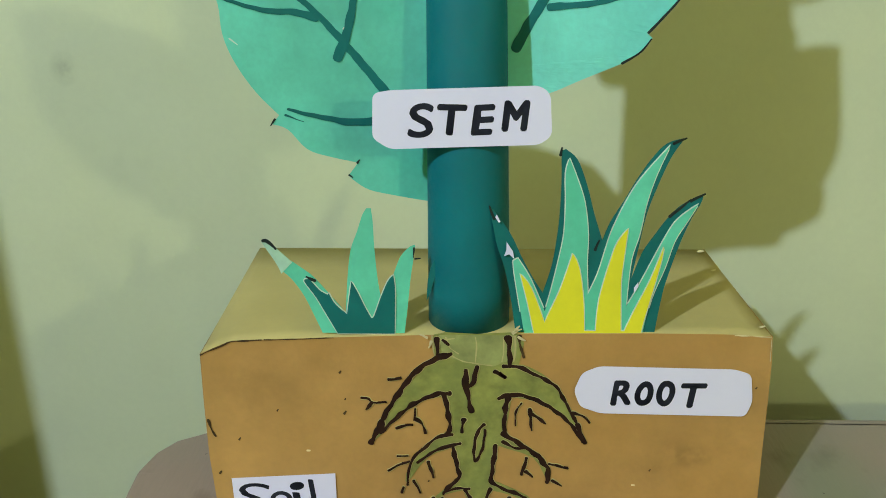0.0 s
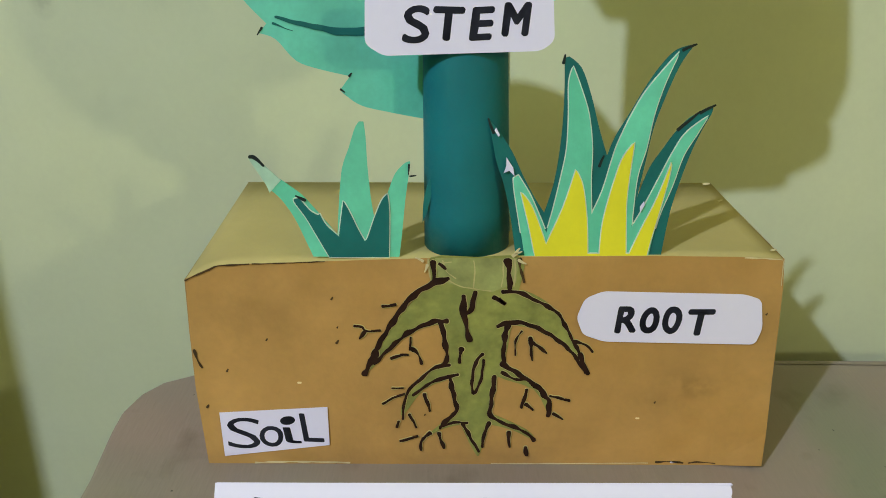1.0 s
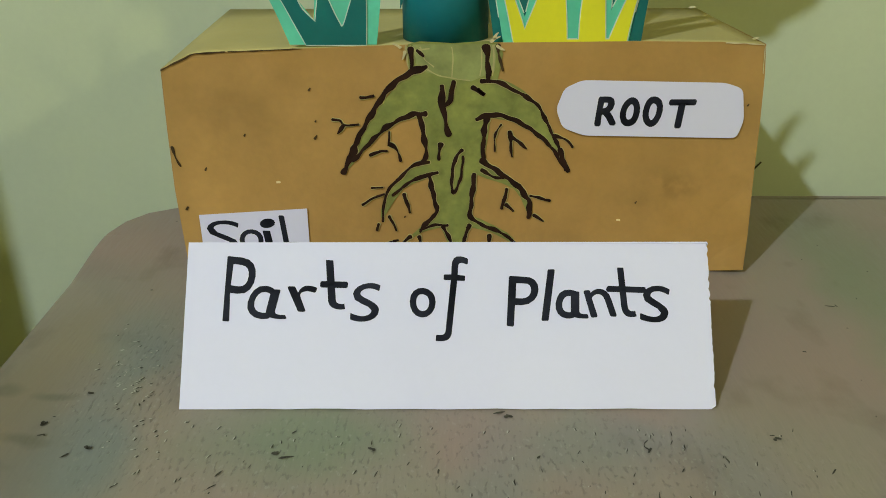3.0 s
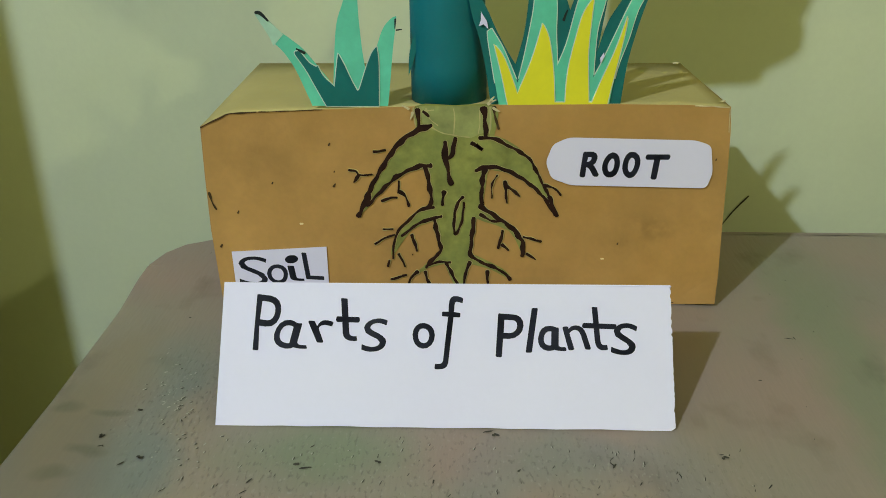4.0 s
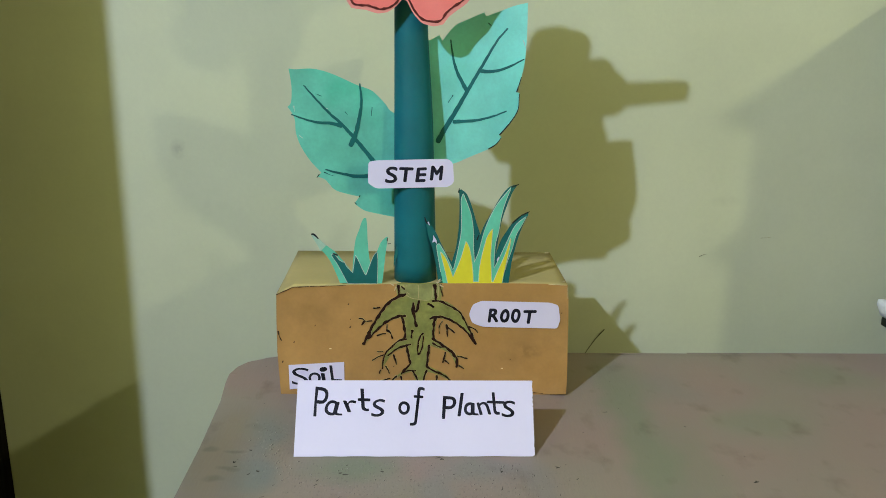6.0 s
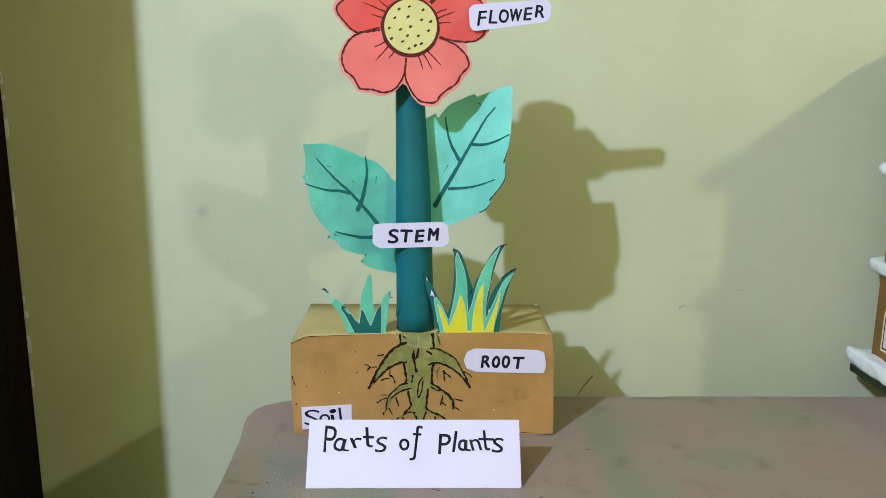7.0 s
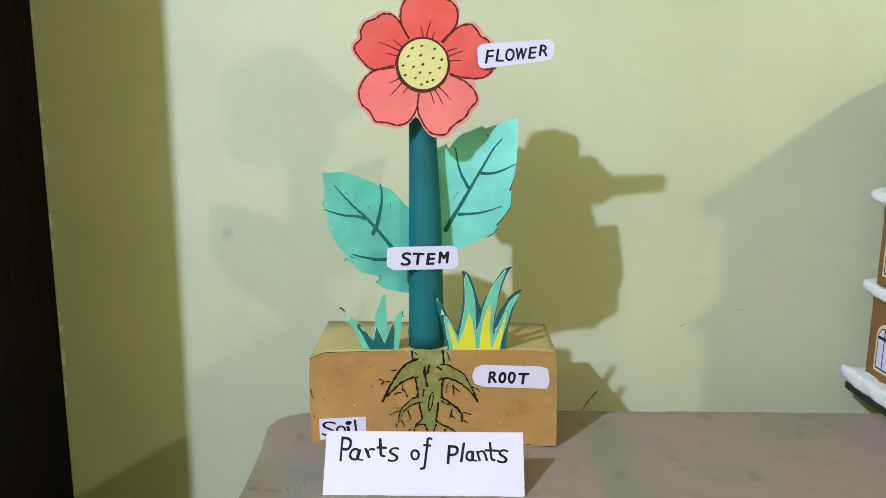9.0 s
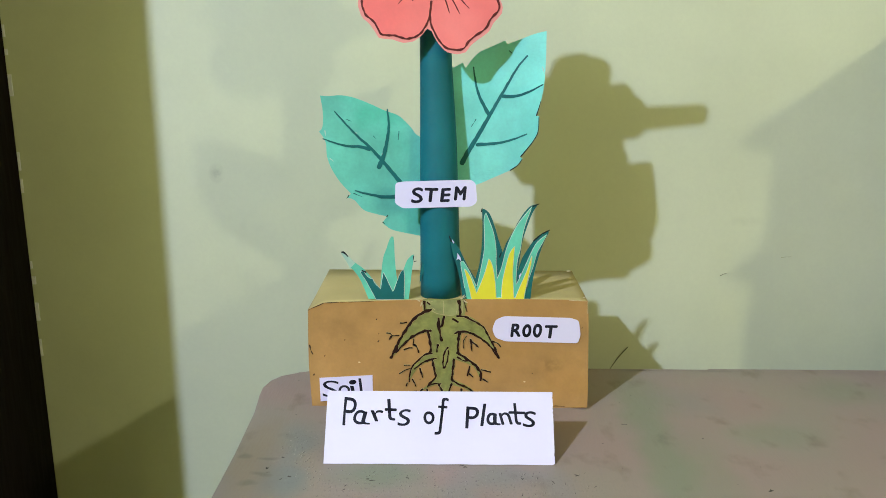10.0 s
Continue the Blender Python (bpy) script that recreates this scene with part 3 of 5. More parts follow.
    for x, y, half, wide in ((-0.257, -0.191, 0.0025, 0.0018), (-0.224, -0.212, 0.0028, 0.0018), (-0.224, -0.212, 0.0026, 0.0022), (-0.257, -0.192, 0.0020, 0.0020), (-0.242, -0.162, 0.0020, 0.0018), (-0.009, -0.180, 0.0050, 0.0012), (-0.003, -0.183, 0.0030, 0.0020), (0.137, -0.202, 0.0030, 0.0018), (0.135, -0.200, 0.0020, 0.0007), (0.223, -0.056, 0.0050, 0.0008), (-0.126, -0.216, 0.0030, 0.0020), (-0.119, -0.219, 0.0050, 0.0015), (0.323, -0.098, 0.0020, 0.0012), (0.367, -0.236, 0.0060, 0.0020), (0.183, -0.115, 0.0015, 0.0010), (-0.077, -0.212, 0.0030, 0.0015), (-0.248, -0.033, 0.0015, 0.0013), (-0.254, -0.201, 0.0030, 0.0010)):
        bm = bmesh.new()
        chip(bm, x, y, half * 0.8, wide * 0.7, rnd.gauss(0, 0.3), 0.0006)
        chip(bm, x + half * rnd.uniform(-0.8, 0.8), y + rnd.uniform(-1, 1) * wide, half * 0.5, wide * 0.6, rnd.uniform(0, 3), 0.0008)
        part("nick", bm, PIT, slab)


build_table()

# ---- the plant model: a cardboard box of soil, a rolled-paper stem, cut-paper leaves, grass and flower ----
plant = thing("plant_model", (-0.025, 0.07, 0.0), "school model of a flowering plant, cut paper on a cardboard box", "plant model")


FRONT_TOP = ((-23.1, 15.05), (-21.4, 15.85), (-20.7, 16.12), (-18.4, 16.22), (-13.5, 16.42), (-6.7, 16.66), (-0.8, 16.78), (8.6, 16.86), (14.1, 16.8), (17.25, 16.66))


def front_top(u):
    """The height of the front's upper edge, in cm."""
    return float(np.interp(u, [p[0] for p in FRONT_TOP], [p[1] for p in FRONT_TOP]))


def build_soil_box():
    bm = bmesh.new()
    split = 14.1
    left = [(-23.1, 11.0), (-23.15, 6.5), (-23.0, 0.0)]
    right = [(17.8, 0.35, -0.6), (17.72, 3.0, -0.35), (17.6, 7.5, -0.1), (17.5, 11.5, 0.0), (17.35, 14.6, 0.0), (17.25, 16.66, 0.0)]
    main = [(split, 0.0), (split, front_top(split))] + [p for p in FRONT_TOP[::-1] if p[0] < split] + left
    f = [bm.verts.new((x / 100, 0.0, z / 100)) for x, z in main]
    flap = [bm.verts.new((x / 100, y / 100, z / 100)) for x, z, y in right]
    bm.faces.new(f)
    seam = [f[0]] + [bm.verts.new((split / 100, 0.0, z / 100)) for _, z, _ in right[1:-1]] + [f[1]]
    for k in range(len(flap) - 1):
        bm.faces.new((seam[k], flap[k], flap[k + 1], seam[k + 1]))
    back = [bm.verts.new((x / 100, 0.178, z / 100)) for x, z in ((17.9, 0.0), (17.8, 3.0), (17.7, 7.5), (17.6, 11.5), (17.45, 14.0), (17.3, 16.05), (-22.4, 16.05), (-22.5, 11.0), (-22.6, 6.5), (-22.6, 0.0))]
    bm.faces.new(back[::-1])
    rim = [f[-4], f[-3], f[-2], f[-1]]
    for a, b in ((flap, back[:6]), (rim, back[6:])):
        for k in range(len(a) - 1):
            bm.faces.new((a[k], a[k + 1], b[k + 1], b[k]))
    bm.normal_update()
    rims = [e for e in bm.edges if len(e.link_faces) == 2 and abs(e.link_faces[0].normal.dot(e.link_faces[1].normal)) < 0.5]
    bmesh.ops.bevel(bm, geom=rims, offset=0.0012, segments=2, profile=0.6, affect="EDGES")
    body = part("soil_box", bm, BOARD, plant, "brown cardboard box with a dented corner")
    # the lid, which follows the dent and the slack of the front's upper edge
    bm = bmesh.new()
    cols = [-23.05, -22.2, -21.4, -20.7, -19.6, -18.4, -16, -13.5, -10, -6.7, -3.5, -0.8, 4, 8.6, 11.5, 14.1, 16, 17.22]
    deep = (0.03, 1.5, 3.5, 6, 9, 13, 17.75)
    sheets = []
    for drop in (0.0, 0.12):
        rows = []
        for v in deep:
            k = (v / 17.75) ** 0.8
            rows.append([bm.verts.new(((u + (0.6 if u < -20 else 0.06 if u > 16 else 0) * k) / 100, v / 100, (front_top(u) * (1 - k) + 16.16 * k - 0.02 - drop) / 100)) for u in cols])
        sheets.append(rows)
        for j in range(len(deep) - 1):
            for i in range(len(cols) - 1):
                bm.faces.new((rows[j][i], rows[j][i + 1], rows[j + 1][i + 1], rows[j + 1][i])).smooth = True
    hi, lo = sheets
    ring = [(0, i) for i in range(len(cols))] + [(j, len(cols) - 1) for j in range(1, len(deep))] + [(len(deep) - 1, i) for i in range(len(cols) - 2, -1, -1)] + [(j, 0) for j in range(len(deep) - 2, 0, -1)]
    for k, (j, i) in enumerate(ring):
        j2, i2 = ring[(k + 1) % len(ring)]
        bm.faces.new((hi[j][i], hi[j2][i2], lo[j2][i2], lo[j][i]))
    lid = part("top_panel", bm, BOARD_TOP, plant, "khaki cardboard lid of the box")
    # pale ribbons: rubbed board, plus a sheen painted down the corner and along the foot
    edges = (([(-23.05, 15.0), (-21.4, 15.78), (-20.6, 16.08), (-18.6, 16.2)], 0.12, SCUFF, "dark rubbed edge of the cardboard"), ([(-18.4, 16.22), (-16.0, 16.3), (-13.5, 16.42)], 0.07, SCUFF, "dark rubbed edge of the cardboard"),
             ([(14.6, 16.74), (16.0, 16.7), (17.15, 16.6)], 0.08, BOARD_RAW, "pale worn edge of the cardboard with painted sheen"), ([(17.2, 16.5), (17.25, 15.6), (17.32, 14.7)], 0.05, BOARD_RAW, "pale worn edge of the cardboard with painted sheen"),
             ([(-19.5, 0.12), (-16.5, 0.2), (-12.5, 0.14)], 0.13, BOARD_RAW, "pale worn edge of the cardboard with painted sheen"), ([(-2.0, 0.1), (3.0, 0.12), (9.6, 0.2)], 0.07, BOARD_RAW, "pale worn edge of the cardboard with painted sheen"), ([(14.9, 0.16), (16.4, 0.2), (17.5, 0.3)], 0.09, BOARD_RAW, "pale worn edge of the cardboard with painted sheen"), ([(10.2, 0.28), (11.3, 0.34), (12.2, 0.2)], 0.13, SCUFF, "dark rubbed edge of the cardboard"),
             ([(12.6, 0.2), (13.4, 0.3), (14.6, 0.16)], 0.09, SCUFF, "dark rubbed edge of the cardboard"), ([(11.3, 0.3), (11.7, 0.3)], 0.22, WHITE_CARD, "pale chip of the cardboard"),
             ([(15.6, 0.05), (16.8, 0.05), (17.8, 0.12)], 0.07, SCUFF, "dark rubbed edge of the cardboard"), ([(-23.05, 9.6), (-22.9, 8.9), (-22.6, 8.2)], 0.16, SCUFF, "dark rubbed edge of the cardboard"))
    for k, (points, w, mat, tag) in enumerate(edges):
        bm = bmesh.new()
        add_ribbon(bm, points, w, facing(-0.0004), 0.03, 0.8, k + 3, rough=0.5)
        part("worn_edge", bm, mat, body, tag)
    for k, (u, v, z, w) in enumerate(((16.6, 16.6, 16.4, 0.5), (16.6, 12.2, 16.5, 0.3), (17.0, 1.2, 16.8, 0.35))):
        sheet("torn_corner", soft([(0, 0), (w, 0.1), (w * 1.1, 0.2), (w * 0.4, 0.55 * w), (-0.1, 0.3 * w)]), Matrix.Translation((u / 100 - 0.002, v / 100, z / 100 - 0.001)) @ Matrix.Rotation(0.5, 4, "X") @ Matrix.Scale(0.01, 4), BOARD_RAW, lid, "torn pale flap at the lid's rim", 0.03)
    # faint flecks on the front
    for k, (u, v, w) in enumerate(((-13.2, 13.6, .16), (-13.0, 10.2, .22), (-17.9, 10.4, .14), (-20.9, 7.9, .18), (-12.9, 11.4, .1), (9.6, 5.4, .12), (-6.9, 4.3, .1), (16.6, 12.5, .12), (-22.6, 4.9, .2))):
        bm = bmesh.new()
        add_ribbon(bm, [(u, v), (u + w * 0.6, v + w)], w, facing(-0.0004), 0.02, 0.6, k)
        part("fleck", bm, SCUFF, body)
    for k, (u, v) in enumerate(((-15.9, 7.0), (8.4, 4.1))):
        bm = bmesh.new()
        add_ribbon(bm, [(u, v), (u + 0.2, v)], 0.16, facing(-0.0004), 0.02, 0.9, k)
        part("fleck", bm, CREAM, body, "pale fleck")
    return body


soil_box = build_soil_box()

# the painted root: olive paper, with marker lines over a pale edge
root_paper, root_edge = bmesh.new(), bmesh.new()
FRONT = facing(0.0)
ROOT_COUNT = [0, 0]


def root_shape(*points):
    ROOT_COUNT[1] += 1
    add_sheet(root_paper, smooth(points, 3), FRONT, 0.045 + 0.003 * ROOT_COUNT[1])


def root_ink(width, *points):
    ROOT_COUNT[0] += 1
    k = ROOT_COUNT[0]
    add_ribbon(root_edge, points, width * 0.94 + 0.09, FRONT @ Matrix.Translation((0.02, -0.02, 0)), 0.075 + 0.0004 * k, 0.55, k, rough=0.3)
    line = bmesh.new()
    add_ribbon(line, points, width * 0.94, FRONT, 0.105 + 0.0004 * k, 0.68, k, rough=0.36)
    part("root_line", line, ROOT_INK, soil_box, "dark brown marker line")


sheet("root_foot", [(-6.1, 16.68), (-0.5, 16.68), (-0.6, 14.9), (-2.2, 14.2), (-3.6, 14.4), (-5.8, 15.0)], FRONT, ROOT_FOOT, soil_box, "paler green paper at the root's top", 0.072)
for k, (pts, w) in enumerate((([(-3.5, 16.5), (-3.42, 15.6), (-3.5, 14.5)], 0.10), ([(-6.25, 16.55), (-6.0, 16.3), (-5.0, 16.4)], 0.14), ([(-0.75, 16.6), (-0.7, 15.6), (-0.75, 14.6)], 0.14), ([(-6.55, 16.6), (-6.5, 15.9), (-6.4, 15.1)], 0.13), ([(-5.6, 16.5), (-5.3, 15.7), (-4.7, 15.2)], 0.10), ([(-1.55, 16.5), (-1.5, 15.5), (-1.6, 14.6)], 0.09), ([(-5.5, 15.3), (-4.6, 14.7), (-3.6, 14.45), (-2.3, 14.25)], 0.10))):
    bm = bmesh.new()
    add_ribbon(bm, pts, w, FRONT, 0.074 + 0.001 * k, 0.7, k, rough=0.4)
    part("crease", bm, ROOT_PALE, soil_box, "pale crease in the paper")
root_shape((-6.4, 16.7), (-3.4, 16.75), (-0.3, 16.7), (-0.4, 14.3), (-0.8, 11.9), (-1.2, 8.9), (-1.7, 7.4), (-2.1, 4.5), (-2.8, 1.1), (-3.3, 1.2), (-4.6, 4.5), (-5.0, 7.7), (-5.3, 8.9), (-5.7, 11.9), (-6.3, 14.5))
root_shape((-6.2, 14.6), (-8.4, 12.5), (-10.4, 9.3), (-11.0, 7.8), (-9.2, 9.7), (-7.5, 11.3), (-5.4, 12.0))
root_shape((-0.7, 14.3), (1.3, 13.6), (3.0, 11.7), (4.6, 8.1), (2.7, 10.2), (1.2, 11.3), (-0.9, 11.9))
root_shape((-5.1, 8.9), (-7.1, 7.4), (-8.4, 5.5), (-8.5, 4.2), (-6.9, 6.5), (-4.9, 7.5))
root_shape((-1.5, 8.6), (0.4, 7.5), (2.0, 5.5), (1.95, 4.6), (0.9, 6.5), (-1.8, 7.6))
root_shape((-4.4, 4.6), (-5.9, 3.4), (-7.0, 2.2), (-5.7, 3.1), (-4.0, 3.7))
root_shape((-2.3, 4.5), (0.5, 3.1), (1.1, 2.2), (-0.6, 3.1), (-2.5, 3.7))
root_ink(0.38, (-6.2, 16.4), (-6.2, 15.0), (-6.3, 14.8))
root_ink(0.27, (-5.8, 16.3), (-5.4, 15.9))
root_ink(0.48, (-10.2, 9.7), (-10.7, 8.6), (-11.15, 7.7))
root_ink(0.36, (4.0, 9.4), (4.4, 8.5), (4.7, 7.85))
root_ink(0.44, (1.3, 6.6), (2.0, 5.5), (2.0, 4.5))
root_ink(0.46, (-5.2, 15.2), (-6.3, 14.8), (-7.7, 13.8), (-8.9, 12.1), (-10.0, 10.2), (-10.5, 9.1), (-11.1, 7.7))
root_ink(0.38, (-5.3, 12.0), (-6.3, 11.9), (-7.9, 11.1), (-9.1, 10.0), (-10.4, 8.6))
root_ink(0.42, (-5.7, 11.9), (-5.5, 10.7), (-5.3, 9.6), (-5.4, 8.7), (-5.9, 8.3))
root_ink(0.46, (-1.2, 16.5), (-1.0, 14.3))
root_ink(0.31, (-1.5, 14.2), (-0.5, 14.2), (0.9, 13.5), (2.3, 12.6), (3.2, 11.0), (4.1, 9.2), (4.6, 7.9))
root_ink(0.38, (-1.8, 11.6), (-0.8, 11.9), (0.4, 11.7), (1.9, 10.9), (3.4, 9.6), (4.5, 7.9))
root_ink(0.42, (-1.1, 11.8), (-1.3, 10.3), (-1.3, 8.6))
root_ink(0.42, (-1.4, 8.6), (-0.1, 7.7), (1.4, 6.5), (2.1, 5.3), (2.0, 4.3))
root_ink(0.27, (-1.4, 7.9), (-0.5, 7.4), (0.4, 7.3))
root_ink(0.27, (-5.1, 8.5), (-6.1, 8.3), (-7.3, 7.2), (-8.2, 6.0), (-8.5, 4.0))
root_ink(0.31, (-4.5, 7.7), (-5.7, 7.4), (-6.9, 6.7), (-7.7, 6.0))
root_ink(0.38, (-5.1, 7.5), (-4.8, 6.0), (-4.6, 4.7), (-5.3, 3.9), (-5.8, 3.2))
root_ink(0.23, (-3.8, 3.7), (-4.8, 3.7), (-5.8, 3.3))
root_ink(0.31, (-4.1, 3.6), (-3.7, 2.7), (-3.2, 1.7), (-2.9, 1.2))
root_ink(0.31, (-2.2, 3.7), (-2.5, 3.0), (-2.7, 1.6))
root_ink(0.38, (-1.9, 7.6), (-2.1, 5.5), (-2.1, 4.3), (-1.0, 3.6), (0.3, 3.0), (1.1, 2.2))
root_ink(0.50, (-4.2, 13.9), (-4.1, 12.3), (-3.7, 10.5))
root_ink(0.38, (-3.4, 14.2), (-3.6, 13.0), (-4.0, 12.5))
root_ink(0.31, (-2.1, 13.8), (-1.3, 13.3), (-1.7, 13.7))
root_ink(0.27, (-2.8, 9.4), (-3.3, 8.6), (-3.5, 7.2), (-3.4, 6.2), (-2.9, 7.2), (-2.7, 8.9))
root_ink(0.31, (-4.3, 9.8), (-4.4, 8.7))
root_ink(0.19, (-11.7, 11.6), (-11.2, 11.5), (-10.9, 11.2), (-9.9, 11.2))
root_ink(0.27, (-10.9, 11.2), (-11.4, 10.6))
root_ink(0.27, (-9.7, 13.1), (-8.8, 13.2))
root_ink(0.19, (-7.8, 10.7), (-7.9, 9.7))
root_ink(0.23, (-9.2, 9.0), (-8.5, 9.3), (-8.0, 9.3))
root_ink(0.27, (-7.8, 9.8), (-7.3, 9.4), (-7.1, 8.6))
root_ink(0.31, (0.5, 10.7), (0.7, 8.9))
root_ink(0.27, (0.7, 10.3), (1.7, 9.5))
root_ink(0.23, (3.5, 10.4), (4.3, 10.2), (4.9, 9.6))
root_ink(0.15, (-0.1, 11.2), (-0.5, 10.5), (-0.5, 9.3))
root_ink(0.31, (0.4, 6.5), (0.1, 5.0))
root_ink(0.27, (0.4, 5.3), (0.9, 4.8))
root_ink(0.27, (2.1, 6.0), (3.5, 5.6))
root_ink(0.23, (2.4, 4.5), (3.1, 4.0))
root_ink(0.27, (-6.9, 6.1), (-6.5, 4.7))
root_ink(0.15, (-9.2, 6.6), (-8.4, 6.6))
root_ink(0.19, (-9.9, 5.3), (-9.1, 5.8), (-8.3, 6.1))
root_ink(0.27, (-8.8, 3.8), (-8.9, 3.3))
root_ink(0.23, (-8.0, 4.4), (-7.5, 3.3))
root_ink(0.23, (-8.7, 2.1), (-7.4, 2.5))
root_ink(0.27, (-6.5, 2.8), (-7.1, 2.2), (-7.2, 1.3))
root_ink(0.31, (-5.9, 2.8), (-5.5, 1.5))
root_ink(0.31, (-0.8, 2.9), (-0.7, 1.6))
root_ink(0.35, (0.5, 1.6), (0.6, 0.9))
bm = bmesh.new()
add_ribbon(bm, [(-0.42, 16.6), (-0.32, 15.7), (-0.05, 14.95)], 0.3, FRONT, 0.10, 0.4, 7, rough=0.4)
part("fold_mark", bm, SCUFF, soil_box, "dark brown tapered stroke beside the root")
part("root_drawing", root_paper, ROOT_PAPER, soil_box, "olive green paper root")
part("pale_edge", root_edge, ROOT_PALE, soil_box)


# the stem: a rolled tube of chart paper with an overlapping seam
def stem_radius(z):
    return float(np.interp(z, (0.165, 0.20, 0.29, 0.39, 0.50, 0.61), (0.0290, 0.0286, 0.0271, 0.0256, 0.0218, 0.0200)))


def stem_axis(z):
    return -0.0685 + stem_radius(z)


def stem_lean(z):
    """How far the tube leans back towards the wall."""
    return 0.016 * max(0.0, min(1.0, (z - 0.30) / 0.18))


def build_stem():
    bm = bmesh.new()
    rings, seg = 16, 96
    shells = []
    for skin in (0.0, -0.0006):
        rows = []
        for i in range(rings + 1):
            z = 0.1662 + (0.605 - 0.1662) * i / rings
            r = stem_radius(z)
            cx, row = stem_axis(z), []
            for k in range(seg + 4):
                a = math.radians(70) + 2 * math.pi * k / seg
                rr = r + 0.0009 * k / seg + skin
                row.append(bm.verts.new((cx + rr * math.cos(a), 0.0005 + r + stem_lean(z) + rr * math.sin(a), z)))
            rows.append(row)
        shells.append(rows)
        for i in range(rings):
            for k in range(seg + 3):
                bm.faces.new((rows[i][k], rows[i][k + 1], rows[i + 1][k + 1], rows[i + 1][k])).smooth = True
    out, inn = shells
    for i in (0, rings):
        for k in range(seg + 3):
            bm.faces.new((out[i][k], out[i][k + 1], inn[i][k + 1], inn[i][k]))
    for k in (0, seg + 3):
        for i in range(rings):
            bm.faces.new((out[i][k], out[i + 1][k], inn[i + 1][k], inn[i][k]))
    stem = part("stem", bm, STEM_PAPER, plant, "rolled dark teal paper tube")
    bm = bmesh.new()
    rows = []
    for i in range(9):
        z = 0.175 + 0.13 * i / 8
        x = stem_axis(z) + stem_radius(z) + 0.0009
        rows.append([bm.verts.new((x + dx, 0.0285 + dy, z)) for dx, dy in ((-0.0004, 0), (0.0007, 0), (0.0007, 0.004), (-0.0004, 0.004))])
    for i in range(8):
        for k in range(4):
            bm.faces.new((rows[i][k], rows[i][(k + 1) % 4], rows[i + 1][(k + 1) % 4], rows[i + 1][k]))
    part("seam", bm, EDGE_PAPER, stem, "pale cut edge of the rolled paper")
    # torn paper where the tube meets the box
    for k, (u, v, du, dv) in enumerate(((-6.9, 16.5, -0.5, 0.25), (-6.6, 16.2, -0.2, -0.5), (-0.9, 16.9, 0.6, 0.3), (-0.5, 16.6, 0.5, -0.3), (-0.7, 17.1, 0.25, 0.35))):
        bm = bmesh.new()
        add_ribbon(bm, [(u, v), (u + du * 0.5, v + dv * 0.6), (u + du, v + dv)], 0.22, facing(-0.0012), 0.05, 0.3, k)
        part("torn_paper", bm, BOARD_RAW, stem, "torn paper at the foot of the tube")
    return stem


stem = build_stem()


def build_leaf(name_label, mat, lower, upper, veins, y, bend, seed, marks=(), scuffs=()):
    plane = facing(y)
    outline = soft(lower + upper[1:], 4, 50)
    leaf = sheet("leaf", outline, plane, mat, plant, name_label, 0.05, bend, 6)
    over = lambda u, v: bend(u, v) + 0.07
    for k, (w0, pts) in enumerate(veins):
        bm = bmesh.new()
        add_ribbon(bm, pts, w0, plane, 0.024 + 0.006 * k, 0.28, seed + k, over, rough=0.09)
        part("vein", bm, VEIN_PAPER, leaf, "dark teal vein strip")
    for k, pts in enumerate(marks):
        bm = bmesh.new()
        add_ribbon(bm, pts, 0.15, plane, 0.03, 0.5, seed + k, over)
        part("dark_tooth", bm, BLACK_TIP, leaf, "dark mark on the toothed cut edge")
    for k, pts in enumerate(scuffs):
        bm = bmesh.new()
        add_ribbon(bm, pts, 0.12, plane, 0.012, 0.4, seed + k, over, rough=0.5)
        part("scuff", bm, (VEIN_PAPER, EDGE_PAPER)[k % 2], leaf, "small scuff on the paper")
    return leaf


